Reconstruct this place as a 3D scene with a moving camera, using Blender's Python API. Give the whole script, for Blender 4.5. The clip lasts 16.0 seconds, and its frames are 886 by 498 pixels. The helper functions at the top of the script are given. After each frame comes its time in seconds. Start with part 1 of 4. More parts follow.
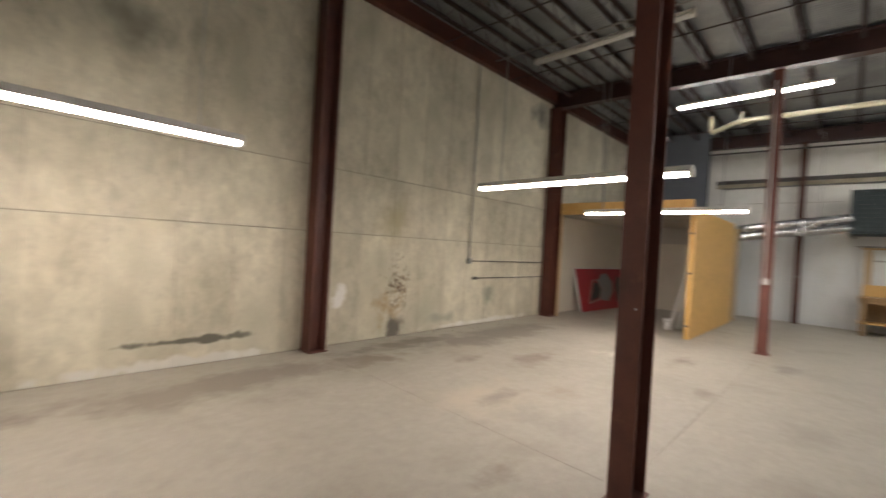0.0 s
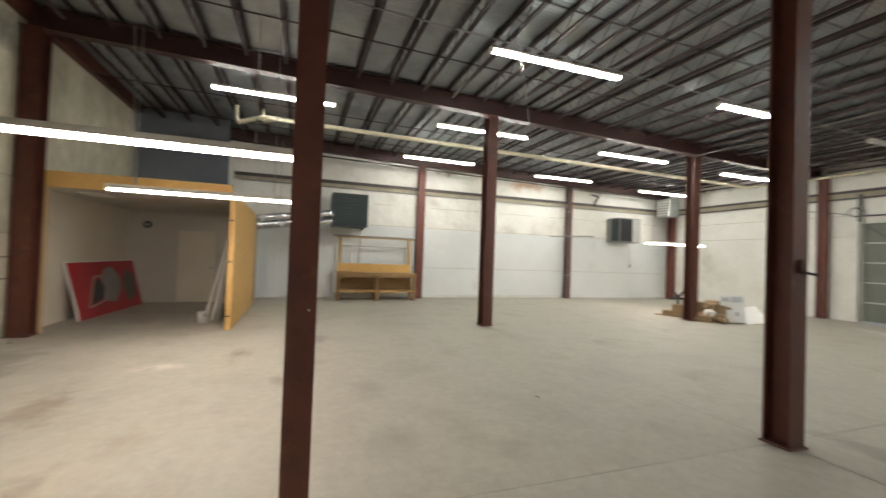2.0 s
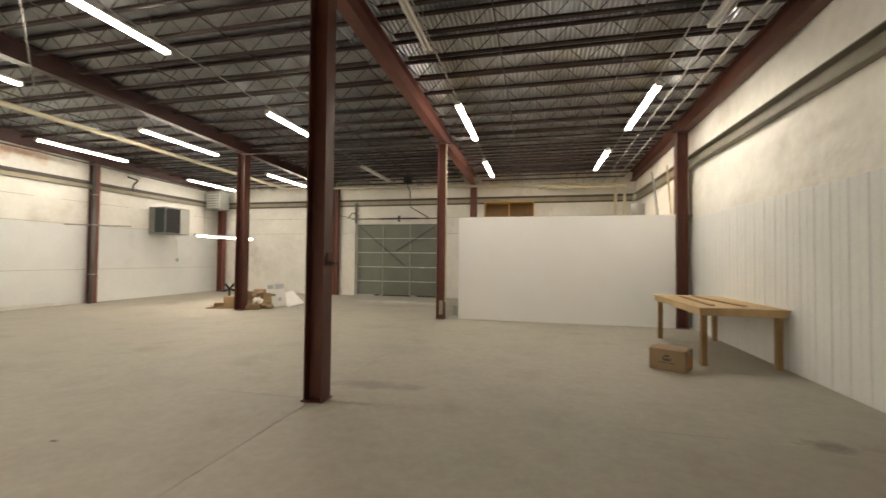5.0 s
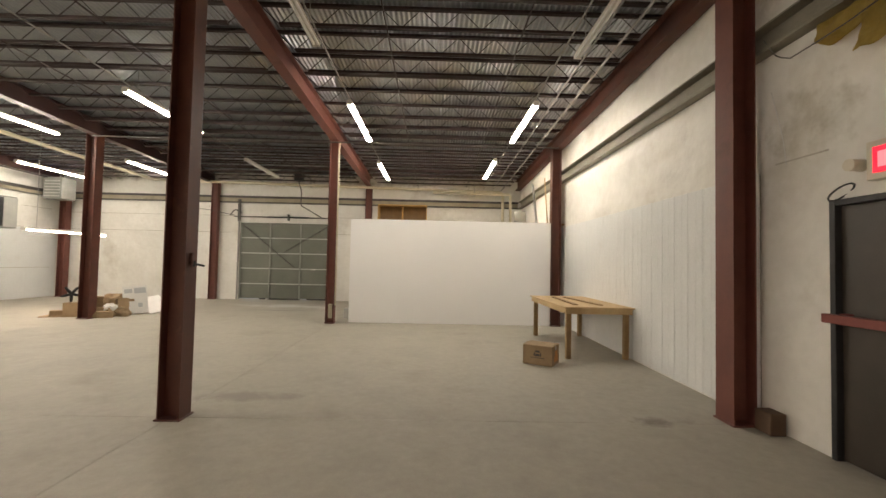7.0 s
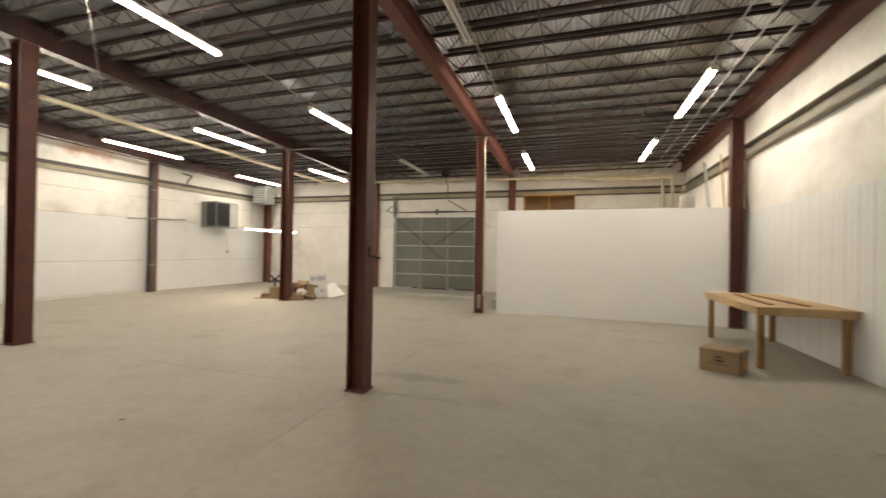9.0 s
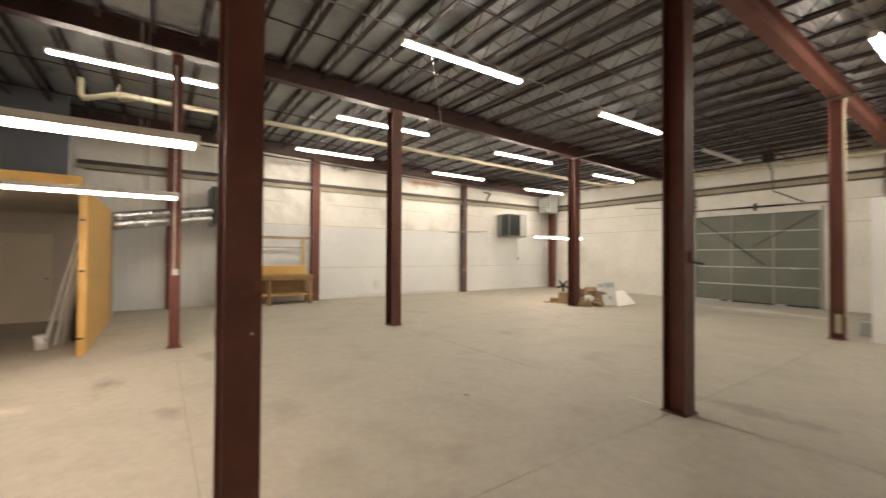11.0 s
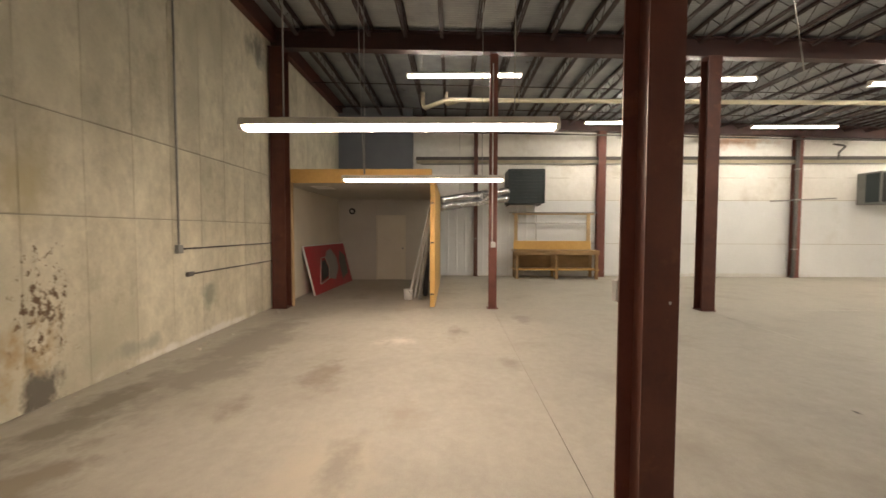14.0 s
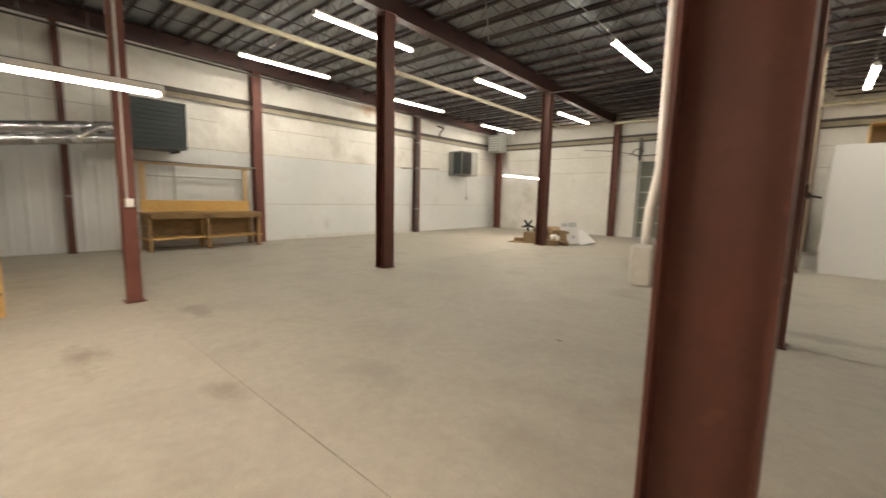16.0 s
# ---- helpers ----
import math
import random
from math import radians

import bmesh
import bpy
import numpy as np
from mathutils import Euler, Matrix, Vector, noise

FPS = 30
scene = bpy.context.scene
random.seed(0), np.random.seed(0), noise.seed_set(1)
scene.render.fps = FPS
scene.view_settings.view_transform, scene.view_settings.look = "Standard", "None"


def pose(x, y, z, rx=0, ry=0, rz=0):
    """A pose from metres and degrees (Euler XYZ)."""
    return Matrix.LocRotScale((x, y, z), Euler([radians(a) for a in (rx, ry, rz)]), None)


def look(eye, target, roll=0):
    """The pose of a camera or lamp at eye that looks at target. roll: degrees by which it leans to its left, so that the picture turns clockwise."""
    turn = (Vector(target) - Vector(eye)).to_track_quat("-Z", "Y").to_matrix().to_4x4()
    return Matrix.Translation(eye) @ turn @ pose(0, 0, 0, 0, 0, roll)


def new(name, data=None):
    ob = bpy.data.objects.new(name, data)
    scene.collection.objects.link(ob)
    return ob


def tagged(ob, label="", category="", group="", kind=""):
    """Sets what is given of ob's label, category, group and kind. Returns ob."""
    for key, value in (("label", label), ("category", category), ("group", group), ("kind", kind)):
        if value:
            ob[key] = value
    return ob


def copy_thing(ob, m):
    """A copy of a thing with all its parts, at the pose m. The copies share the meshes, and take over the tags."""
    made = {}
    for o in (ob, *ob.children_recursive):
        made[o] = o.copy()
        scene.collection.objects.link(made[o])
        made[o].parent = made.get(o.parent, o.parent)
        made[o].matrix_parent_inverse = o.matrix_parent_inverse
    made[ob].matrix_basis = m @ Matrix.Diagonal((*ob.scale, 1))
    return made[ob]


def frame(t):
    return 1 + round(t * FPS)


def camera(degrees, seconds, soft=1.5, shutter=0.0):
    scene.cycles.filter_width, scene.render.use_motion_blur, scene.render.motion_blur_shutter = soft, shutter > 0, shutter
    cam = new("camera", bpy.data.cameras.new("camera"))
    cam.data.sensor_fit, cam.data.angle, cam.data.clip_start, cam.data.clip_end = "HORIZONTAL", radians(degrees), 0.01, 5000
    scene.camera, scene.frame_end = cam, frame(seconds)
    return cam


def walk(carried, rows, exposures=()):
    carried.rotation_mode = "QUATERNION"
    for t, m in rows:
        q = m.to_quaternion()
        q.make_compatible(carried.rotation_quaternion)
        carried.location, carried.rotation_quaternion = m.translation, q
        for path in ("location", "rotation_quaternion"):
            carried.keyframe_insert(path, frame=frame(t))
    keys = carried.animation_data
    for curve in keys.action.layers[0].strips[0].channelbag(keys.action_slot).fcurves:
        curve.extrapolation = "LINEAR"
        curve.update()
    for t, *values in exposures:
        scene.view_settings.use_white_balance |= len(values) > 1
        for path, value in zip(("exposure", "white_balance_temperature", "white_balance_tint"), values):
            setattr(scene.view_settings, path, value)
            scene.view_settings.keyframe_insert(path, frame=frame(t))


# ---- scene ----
cam = camera(94.5, 16.0, 1.5, 0.5)
PATH = [
    (0, (0.011, -0.009, 1.584), (1.428, 1.402, 1.568), 3.32),
    (0.5, (0.087, 0.307, 1.594), (1.863, 1.225, 1.609), 2.44),
    (1, (0.210, 0.578, 1.586), (2.166, 0.984, 1.680), 3.04),
    (1.5, (0.309, 0.816, 1.580), (2.301, 0.644, 1.632), 2.00),
    (2, (0.413, 0.988, 1.564), (2.300, 0.327, 1.601), 2.07),
    (2.5, (0.532, 1.034, 1.552), (2.243, 0.001, 1.602), 1.09),
    (3, (0.604, 1.109, 1.577), (2.043, -0.279, 1.62), 1.1),
    (3.5, (0.624, 1.12, 1.583), (1.758, -0.527, 1.609), -0.1),
    (4, (0.583, 1.12, 1.597), (1.474, -0.67, 1.623), 0.8),
    (4.5, (0.524, 1.07, 1.59), (1.184, -0.817, 1.626), 0.9),
    (5, (0.464, 1.067, 1.592), (0.911, -0.882, 1.641), 0.6),
    (7.5, (0.279, 1.059, 1.61), (0.219, -0.939, 1.676), 1.3),
    (8, (0.336, 1.051, 1.62), (0.427, -0.946, 1.667), 1.2),
    (10.5, (0.729, 1.177, 1.582), (2.154, -0.225, 1.589), 0.42),
    (11, (0.778, 1.261, 1.598), (2.421, 0.121, 1.627), 0.30),
    (11.5, (0.794, 1.345, 1.606), (2.616, 0.523, 1.657), 0.18),
    (12, (0.791, 1.411, 1.615), (2.732, 0.930, 1.671), 0.20),
    (12.5, (0.742, 1.469, 1.612), (2.734, 1.289, 1.646), 0.19),
    (13, (0.721, 1.542, 1.598), (2.721, 1.562, 1.597), 0.32),
    (13.5, (0.778, 1.669, 1.571), (2.773, 1.805, 1.520), 0.35),
    (14, (0.948, 1.855, 1.561), (2.945, 1.896, 1.471), 0.13),
    (14.5, (1.281, 2.023, 1.522), (3.262, 1.756, 1.446), 1.05),
    (15, (1.700, 2.140, 1.472), (3.556, 1.412, 1.325), 1.74),
    (15.5, (2.151, 2.208, 1.448), (3.754, 1.030, 1.241), 1.93),
    (16, (2.649, 2.210, 1.438), (3.981, 0.739, 1.190), 1.31),
]
EXPOSURES = [  # seconds, stops, kelvin, tint
    (0.0, -0.06, 5930, 14), (0.5, 0.07, 5800, 10), (1.5, 0.03, 5780, 9), (2.5, 0.0, 6270, 10), (3.5, -0.09, 6570, 11), (4.5, -0.20, 6720, 12), (5.0, -0.14, 6800, 13), (8.0, 0.03, 6770, 15), (10.5, -0.1, 6770, 15),
    (11.0, 0.0, 6820, 16), (13.5, -0.12, 6820, 16), (14.5, -0.09, 6770, 16), (16.0, -0.18, 6670, 13),
]
walk(cam, [(t, look(eye, target, roll)) for t, eye, target, roll in PATH], EXPOSURES)

# ---- light ----
world = bpy.data.worlds.new("world")
scene.world = world
world.use_nodes = True
_sky = world.node_tree.nodes.new("ShaderNodeTexSky")
_sky.sky_type, _sky.sun_disc = "NISHITA", False
_sky.sun_elevation, _sky.sun_rotation = radians(35), radians(160)
world.node_tree.links.new(_sky.outputs[0], world.node_tree.nodes["Background"].inputs[0])
world.node_tree.nodes["Background"].inputs[1].default_value = 0.15
TUBE = 88.0          # glow of a lit fluorescent tube


# ---- helpers of this scene ----
def box(bm, x0, x1, y0, y1, z0, z1, m=None):
    vs = [bm.verts.new(Vector((x, y, z))) for z in (z0, z1) for y in (y0, y1) for x in (x0, x1)]
    if m is not None:
        for v in vs:
            v.co = m @ v.co
    for a in ((0, 2, 3, 1), (4, 5, 7, 6), (0, 1, 5, 4), (1, 3, 7, 5), (3, 2, 6, 7), (2, 0, 4, 6)):
        bm.faces.new([vs[i] for i in a])
    return vs


def rod(bm, p, q, r, n=10, r2=None):
    p, q = Vector(p), Vector(q)
    turn = (q - p).to_track_quat("Z", "Y").to_matrix()
    r2 = r if r2 is None else r2
    rings = []
    for c, rad in ((p, r), (q, r2)):
        rings.append([bm.verts.new(c + turn @ Vector((rad * math.cos(2 * math.pi * k / n), rad * math.sin(2 * math.pi * k / n), 0))) for k in range(n)])
    for k in range(n):
        f = bm.faces.new((rings[0][k], rings[0][(k + 1) % n], rings[1][(k + 1) % n], rings[1][k]))
        f.smooth = True
    bm.faces.new(rings[0][::-1])
    bm.faces.new(rings[1])


def tube_path(bm, pts, r, n=10):
    """A round pipe along points, with joined rings."""
    pts = [Vector(p) for p in pts]
    rings = []
    for k, p in enumerate(pts):
        d = (pts[min(k + 1, len(pts) - 1)] - pts[max(k - 1, 0)]).normalized()
        turn = d.to_track_quat("Z", "Y").to_matrix()
        rings.append([bm.verts.new(p + turn @ Vector((r * math.cos(2 * math.pi * i / n), r * math.sin(2 * math.pi * i / n), 0))) for i in range(n)])
    for a, b in zip(rings, rings[1:]):
        off = min(range(n), key=lambda s: sum((a[i].co - b[(i + s) % n].co).length for i in range(n)))
        for i in range(n):
            f = bm.faces.new((a[i], a[(i + 1) % n], b[(i + 1 + off) % n], b[(i + off) % n]))
            f.smooth = True
    bm.faces.new(rings[0][::-1])
    bm.faces.new(rings[-1])


def soften(bm, w=0.004, seg=1):
    bmesh.ops.recalc_face_normals(bm, faces=bm.faces)
    bmesh.ops.bevel(bm, geom=list(bm.edges), offset=w, segments=seg, affect="EDGES", profile=0.5, clamp_overlap=True)


def mesh_of(name, bm, material):
    bmesh.ops.recalc_face_normals(bm, faces=bm.faces)
    me = bpy.data.meshes.new(name)
    bm.to_mesh(me)
    bm.free()
    me.materials.append(material)
    return me


def part(name, bm, material, parent=None, label=""):
    ob = new(name, mesh_of(name, bm, material))
    ob.parent = parent
    return tagged(ob, label)


def block(name, dims, material, parent=None, label="", bevel=0.004):
    bm = bmesh.new()
    for d in dims if isinstance(dims[0], (tuple, list)) else [dims]:
        box(bm, *d)
    if bevel:
        soften(bm, bevel)
    return part(name, bm, material, parent, label)


def empty(name, label="", category="", group="", kind="", at=(0, 0, 0)):
    ob = new(name)
    ob.location = at
    ob.empty_display_size = 0.1
    return tagged(ob, label, category, group, kind)


# ---- materials ----
def surface(name, dark, light, rough=0.7, metal=0.0, grain=40.0, patch=1.5, bump=0.2, stretch=(1, 1, 1), stain=None, stain_scale=0.8, stain_at=(0.55, 0.75), vary=0.0, fixed=False, billow=0.0, marks=(), mottle=0.0, mottle_by=(0.9, 1.08)):
    """A worn surface: colour from dark to light over fine grain and broad patches, with optional stains."""
    m = bpy.data.materials.new(name)
    m.use_nodes = True
    nt = m.node_tree
    n, link = nt.nodes, nt.links.new
    bsdf = n["Principled BSDF"]
    co = n.new("ShaderNodeTexCoord")
    mp = n.new("ShaderNodeMapping")
    mp.inputs["Scale"].default_value = stretch
    geo = n.new("ShaderNodeNewGeometry")
    link(geo.outputs["Position"] if fixed else co.outputs["Object"], mp.inputs[0])

    def tex(scale, detail=5.0, rgh=0.6):
        t = n.new("ShaderNodeTexNoise")
        t.inputs["Scale"].default_value, t.inputs["Detail"].default_value, t.inputs["Roughness"].default_value = scale, detail, rgh
        link(mp.outputs[0], t.inputs["Vector"])
        return t

    def mix(fac, a, b, kind="MIX"):
        k = n.new("ShaderNodeMix")
        k.data_type, k.blend_type = "RGBA", kind
        for sock, v in ((k.inputs["Factor"], fac), (k.inputs["A"], a), (k.inputs["B"], b)):
            if hasattr(v, "links"):
                link(v, sock)
            else:
                sock.default_value = v if not isinstance(v, tuple) or len(v) == 4 else (*v, 1)
        return k.outputs["Result"]

    broad, fine = tex(patch), tex(grain, 3.0)
    ramp = n.new("ShaderNodeMapRange")
    ramp.inputs["From Min"].default_value, ramp.inputs["From Max"].default_value = 0.3, 0.7
    link(broad.outputs[0], ramp.inputs[0])
    col = mix(ramp.outputs[0], dark, light)
    col = mix(0.22, col, mix(fine.outputs[0], tuple(0.55 * v for v in dark), tuple(min(1, 1.25 * v) for v in light)))
    if mottle:
        mo = tex(mottle, 6.0, 0.7)
        m3 = n.new("ShaderNodeMapRange")
        m3.inputs["From Min"].default_value, m3.inputs["From Max"].default_value = 0.35, 0.65
        m3.inputs["To Min"].default_value, m3.inputs["To Max"].default_value = mottle_by
        link(mo.outputs[0], m3.inputs[0])
        gain = n.new("ShaderNodeVectorMath")
        gain.operation = "SCALE"
        link(col, gain.inputs[0])
        link(m3.outputs[0], gain.inputs["Scale"])
        col = gain.outputs[0]
    if stain is not None:
        s = tex(stain_scale, 6.0, 0.65)
        r = n.new("ShaderNodeMapRange")
        r.inputs["From Min"].default_value, r.inputs["From Max"].default_value = stain_at
        link(s.outputs[0], r.inputs[0])
        col = mix(r.outputs[0], col, stain)
    for (cx, cy, cz), (sx, sy, sz), colour, grade, cut, fade in marks:
        # a blotch of its own shape round one place
        far = n.new("ShaderNodeMapping")
        far.vector_type = "TEXTURE"
        far.inputs["Location"].default_value, far.inputs["Scale"].default_value = (cx, cy, cz), (sx, sy, sz)
        link(geo.outputs["Position"], far.inputs[0])
        ln = n.new("ShaderNodeVectorMath")
        ln.operation = "LENGTH"
        link(far.outputs[0], ln.inputs[0])
        nz = tex(grade, 4.0, 0.7)
        sm = n.new("ShaderNodeMath")
        sm.operation = "MULTIPLY_ADD"
        sm.inputs[1].default_value = 2.2
        link(nz.outputs[0], sm.inputs[0])
        link(ln.outputs["Value"], sm.inputs[2])
        mr2 = n.new("ShaderNodeMapRange")
        mr2.inputs["From Min"].default_value, mr2.inputs["From Max"].default_value = cut, cut - fade
        link(sm.outputs[0], mr2.inputs[0])
        col = mix(mr2.outputs[0], col, colour)
    if vary:
        info = n.new("ShaderNodeObjectInfo")
        hsv = n.new("ShaderNodeHueSaturation")
        mr = n.new("ShaderNodeMapRange")
        mr.inputs["To Min"].default_value, mr.inputs["To Max"].default_value = 1 - vary, 1 + vary
        link(info.outputs["Random"], mr.inputs[0])
        link(mr.outputs[0], hsv.inputs["Value"])
        link(col, hsv.inputs["Color"])
        col = hsv.outputs[0]
    link(col, bsdf.inputs["Base Color"])
    rr = n.new("ShaderNodeMapRange")
    rr.inputs["To Min"].default_value, rr.inputs["To Max"].default_value = max(0, rough - 0.12), min(1, rough + 0.12)
    link(broad.outputs[0], rr.inputs[0])
    link(rr.outputs[0], bsdf.inputs["Roughness"])
    bsdf.inputs["Metallic"].default_value = metal
    if bump:
        bp = n.new("ShaderNodeBump")
        bp.inputs["Strength"].default_value, bp.inputs["Distance"].default_value = bump, 0.004
        link(fine.outputs[0], bp.inputs["Height"])
        link(bp.outputs[0], bsdf.inputs["Normal"])
        if billow:
            soft = tex(billow, 3.0, 0.5)
            b2 = n.new("ShaderNodeBump")
            b2.inputs["Strength"].default_value, b2.inputs["Distance"].default_value = 0.6, 0.05
            link(soft.outputs[0], b2.inputs["Height"])
            link(b2.outputs[0], bp.inputs["Normal"])
    return m


def glow(name, colour, strength):
    m = bpy.data.materials.new(name)
    m.use_nodes = True
    b = m.node_tree.nodes["Principled BSDF"]
    b.inputs["Base Color"].default_value = (*colour, 1)
    b.inputs["Emission Color"].default_value = (*colour, 1)
    b.inputs["Emission Strength"].default_value = strength
    return m


FLOOR = surface("floor_concrete", (0.31, 0.287, 0.238), (0.46, 0.435, 0.37), 0.62, grain=90, patch=0.8, bump=0.25, stain=(0.275, 0.25, 0.20), stain_scale=0.8, stain_at=(0.51, 0.76), fixed=True, mottle=9.0, mottle_by=(0.93, 1.06),
                # the long marks at y 4.5 to 4.95 darken the floor along the north wall
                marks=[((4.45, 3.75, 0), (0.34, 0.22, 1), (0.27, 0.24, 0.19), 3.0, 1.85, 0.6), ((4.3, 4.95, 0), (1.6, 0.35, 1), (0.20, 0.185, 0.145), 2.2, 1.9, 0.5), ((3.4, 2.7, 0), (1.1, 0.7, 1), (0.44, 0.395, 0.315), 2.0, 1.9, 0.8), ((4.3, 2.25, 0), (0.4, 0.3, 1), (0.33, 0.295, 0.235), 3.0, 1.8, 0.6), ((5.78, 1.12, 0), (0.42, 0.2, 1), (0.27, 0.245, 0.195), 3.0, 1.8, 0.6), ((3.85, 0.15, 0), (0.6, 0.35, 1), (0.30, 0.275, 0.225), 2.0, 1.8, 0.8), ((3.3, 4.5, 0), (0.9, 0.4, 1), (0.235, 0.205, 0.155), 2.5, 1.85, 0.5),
                       ((5.3, 3.2, 0), (0.75, 0.35, 1), (0.25, 0.215, 0.165), 2.5, 1.85, 0.6), ((7.2, 1.8, 0), (0.7, 0.28, 1), (0.24, 0.215, 0.17), 3.0, 1.8, 0.6), ((5.2, 0.2, 0), (0.6, 0.35, 1), (0.30, 0.28, 0.235), 2.0, 1.8, 0.8),
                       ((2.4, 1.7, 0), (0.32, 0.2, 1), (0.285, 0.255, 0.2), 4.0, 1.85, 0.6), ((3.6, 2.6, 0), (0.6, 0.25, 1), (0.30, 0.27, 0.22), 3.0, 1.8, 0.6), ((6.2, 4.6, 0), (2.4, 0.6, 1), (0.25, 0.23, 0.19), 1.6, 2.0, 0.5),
                       # wide pale mark before the overhead door paints daylight sheen into the floor colour
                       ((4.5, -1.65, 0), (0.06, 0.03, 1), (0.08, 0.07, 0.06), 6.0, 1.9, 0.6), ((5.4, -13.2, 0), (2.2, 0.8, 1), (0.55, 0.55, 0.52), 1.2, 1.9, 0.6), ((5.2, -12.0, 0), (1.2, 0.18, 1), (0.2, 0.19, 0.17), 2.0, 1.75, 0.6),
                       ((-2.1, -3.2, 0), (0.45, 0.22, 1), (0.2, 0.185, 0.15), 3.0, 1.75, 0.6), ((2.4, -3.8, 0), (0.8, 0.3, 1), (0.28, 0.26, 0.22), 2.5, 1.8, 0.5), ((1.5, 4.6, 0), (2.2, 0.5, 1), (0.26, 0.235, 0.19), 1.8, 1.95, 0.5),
                       ((6.6, 2.6, 0), (0.4, 0.5, 1), (0.54, 0.51, 0.44), 3.0, 1.75, 0.6), ((8.1, 0.6, 0), (0.8, 0.3, 1), (0.27, 0.25, 0.21), 2.6, 1.75, 0.6)])
CONCRETE = surface("cast_concrete", (0.43, 0.395, 0.295), (0.66, 0.62, 0.49), 0.85, grain=40, patch=1.5, bump=0.5, stretch=(1.0, 1.0, 0.6), stain=(0.31, 0.30, 0.22), stain_scale=1.0, stain_at=(0.54, 0.80), vary=0.08, fixed=True, mottle=8.0, mottle_by=(0.84, 1.12),
                marks=[((3.35, 5.44, 0.70), (0.20, 1, 0.28), (0.84, 0.83, 0.79), 5.0, 1.8, 0.2), ((4.44, 5.44, 0.86), (0.75, 1, 1.25), (0.13, 0.085, 0.05), 17.0, 1.30, 0.12), ((4.25, 5.44, 0.5), (0.8, 1, 0.9), (0.36, 0.27, 0.15), 6.0, 1.45, 0.5), ((4.42, 5.44, 0.12), (0.24, 1, 0.34), (0.14, 0.125, 0.10), 5.0, 1.95, 0.4),
                       ((6.9, 5.44, 0.05), (2.6, 1, 0.09), (0.68, 0.66, 0.60), 5.0, 1.8, 0.5), ((5.6, 5.44, 0.22), (0.8, 1, 0.16), (0.36, 0.345, 0.275), 4.0, 1.75, 0.6), ((1.2, 5.44, 0.30), (1.5, 1, 0.10), (0.14, 0.13, 0.10), 2.2, 1.55, 0.2), ((6.9, 5.44, 0.6), (0.25, 1, 0.35), (0.27, 0.275, 0.21), 3.0, 1.8, 0.5),
                       ((1.2, 5.44, 0.05), (1.8, 1, 0.12), (0.62, 0.60, 0.54), 3.0, 1.75, 0.3), ((0.6, 5.44, 3.8), (1.0, 1, 0.6), (0.24, 0.23, 0.18), 1.5, 1.8, 0.8), ((4.3, 5.44, 2.0), (0.5, 1, 0.9), (0.42, 0.37, 0.24), 2.0, 1.8, 0.8), ((8.6, 5.44, 4.9), (0.6, 1, 0.5), (0.2, 0.2, 0.17), 2.0, 1.85, 0.6)])
CRUMB = surface("pale_concrete_crumb", (0.36, 0.34, 0.28), (0.5, 0.47, 0.4), 0.9)
JOINT = surface("concrete_joint", (0.27, 0.255, 0.20), (0.37, 0.35, 0.28), 0.9)
CUT = surface("saw_cut", (0.20, 0.185, 0.155), (0.26, 0.24, 0.20), 0.95)
VINYL = surface("white_vinyl", (0.73, 0.71, 0.65), (0.85, 0.84, 0.79), 0.55, grain=8, patch=1.1, bump=0.5, stain=(0.5, 0.46, 0.38), stain_scale=0.6, stain_at=(0.55, 0.8), billow=2.2, fixed=True,
                marks=[((15.1, -7.7, 4.62), (1, 1.7, 0.30), (0.56, 0.38, 0.27), 1.6, 1.95, 0.7), ((15.1, -4.3, 4.80), (1, 1.0, 0.22), (0.22, 0.20, 0.17), 2.0, 1.8, 0.7), ((15.1, -11.0, 4.7), (1, 1.5, 0.25), (0.30, 0.27, 0.22), 2.0, 1.8, 0.7),
                       ((-3.12, -2.6, 3.0), (1, 0.6, 0.55), (0.42, 0.39, 0.31), 2.5, 1.75, 0.8), ((-3.12, -2.9, 4.5), (1, 1.4, 0.5), (0.46, 0.43, 0.36), 2.5, 1.75, 0.8), ((3.0, -15.3, 4.7), (6, 1, 0.2), (0.40, 0.37, 0.30), 1.5, 1.7, 0.7), ((12.0, -15.3, 4.75), (2.5, 1, 0.2), (0.36, 0.33, 0.28), 2.0, 1.75, 0.7)])
LINER = surface("white_liner", (0.68, 0.70, 0.695), (0.76, 0.775, 0.77), 0.42, grain=30, patch=0.8, bump=0.08, stain=(0.60, 0.59, 0.55), stain_scale=1.2, stain_at=(0.6, 0.9), fixed=True,
                marks=[((15.15, -7.0, 0.06), (1, 6.0, 0.10), (0.63, 0.62, 0.57), 7.0, 1.8, 0.5), ((15.15, -5.6, 0.45), (1, 0.35, 0.30), (0.62, 0.62, 0.60), 4.0, 1.7, 0.5), ((15.15, -10.0, 2.75), (1, 3.0, 0.2), (0.70, 0.66, 0.58), 2.0, 1.8, 0.5)])
BOARD = surface("white_board", (0.87, 0.875, 0.88), (0.91, 0.91, 0.91), 0.5, grain=90, patch=0.6, bump=0.05)
STEEL = surface("red_primer_steel", (0.052, 0.014, 0.009), (0.115, 0.033, 0.019), 0.55, grain=50, patch=3, bump=0.15, stain=(0.17, 0.062, 0.032), stain_scale=4, stain_at=(0.58, 0.80))
# darker copy of the red primer, with the eastern beams' shade in its colour
BEAMSHADE = surface("shaded_beam_steel", (0.030, 0.012, 0.011), (0.060, 0.022, 0.018), 0.55, grain=50, patch=3, bump=0.15)
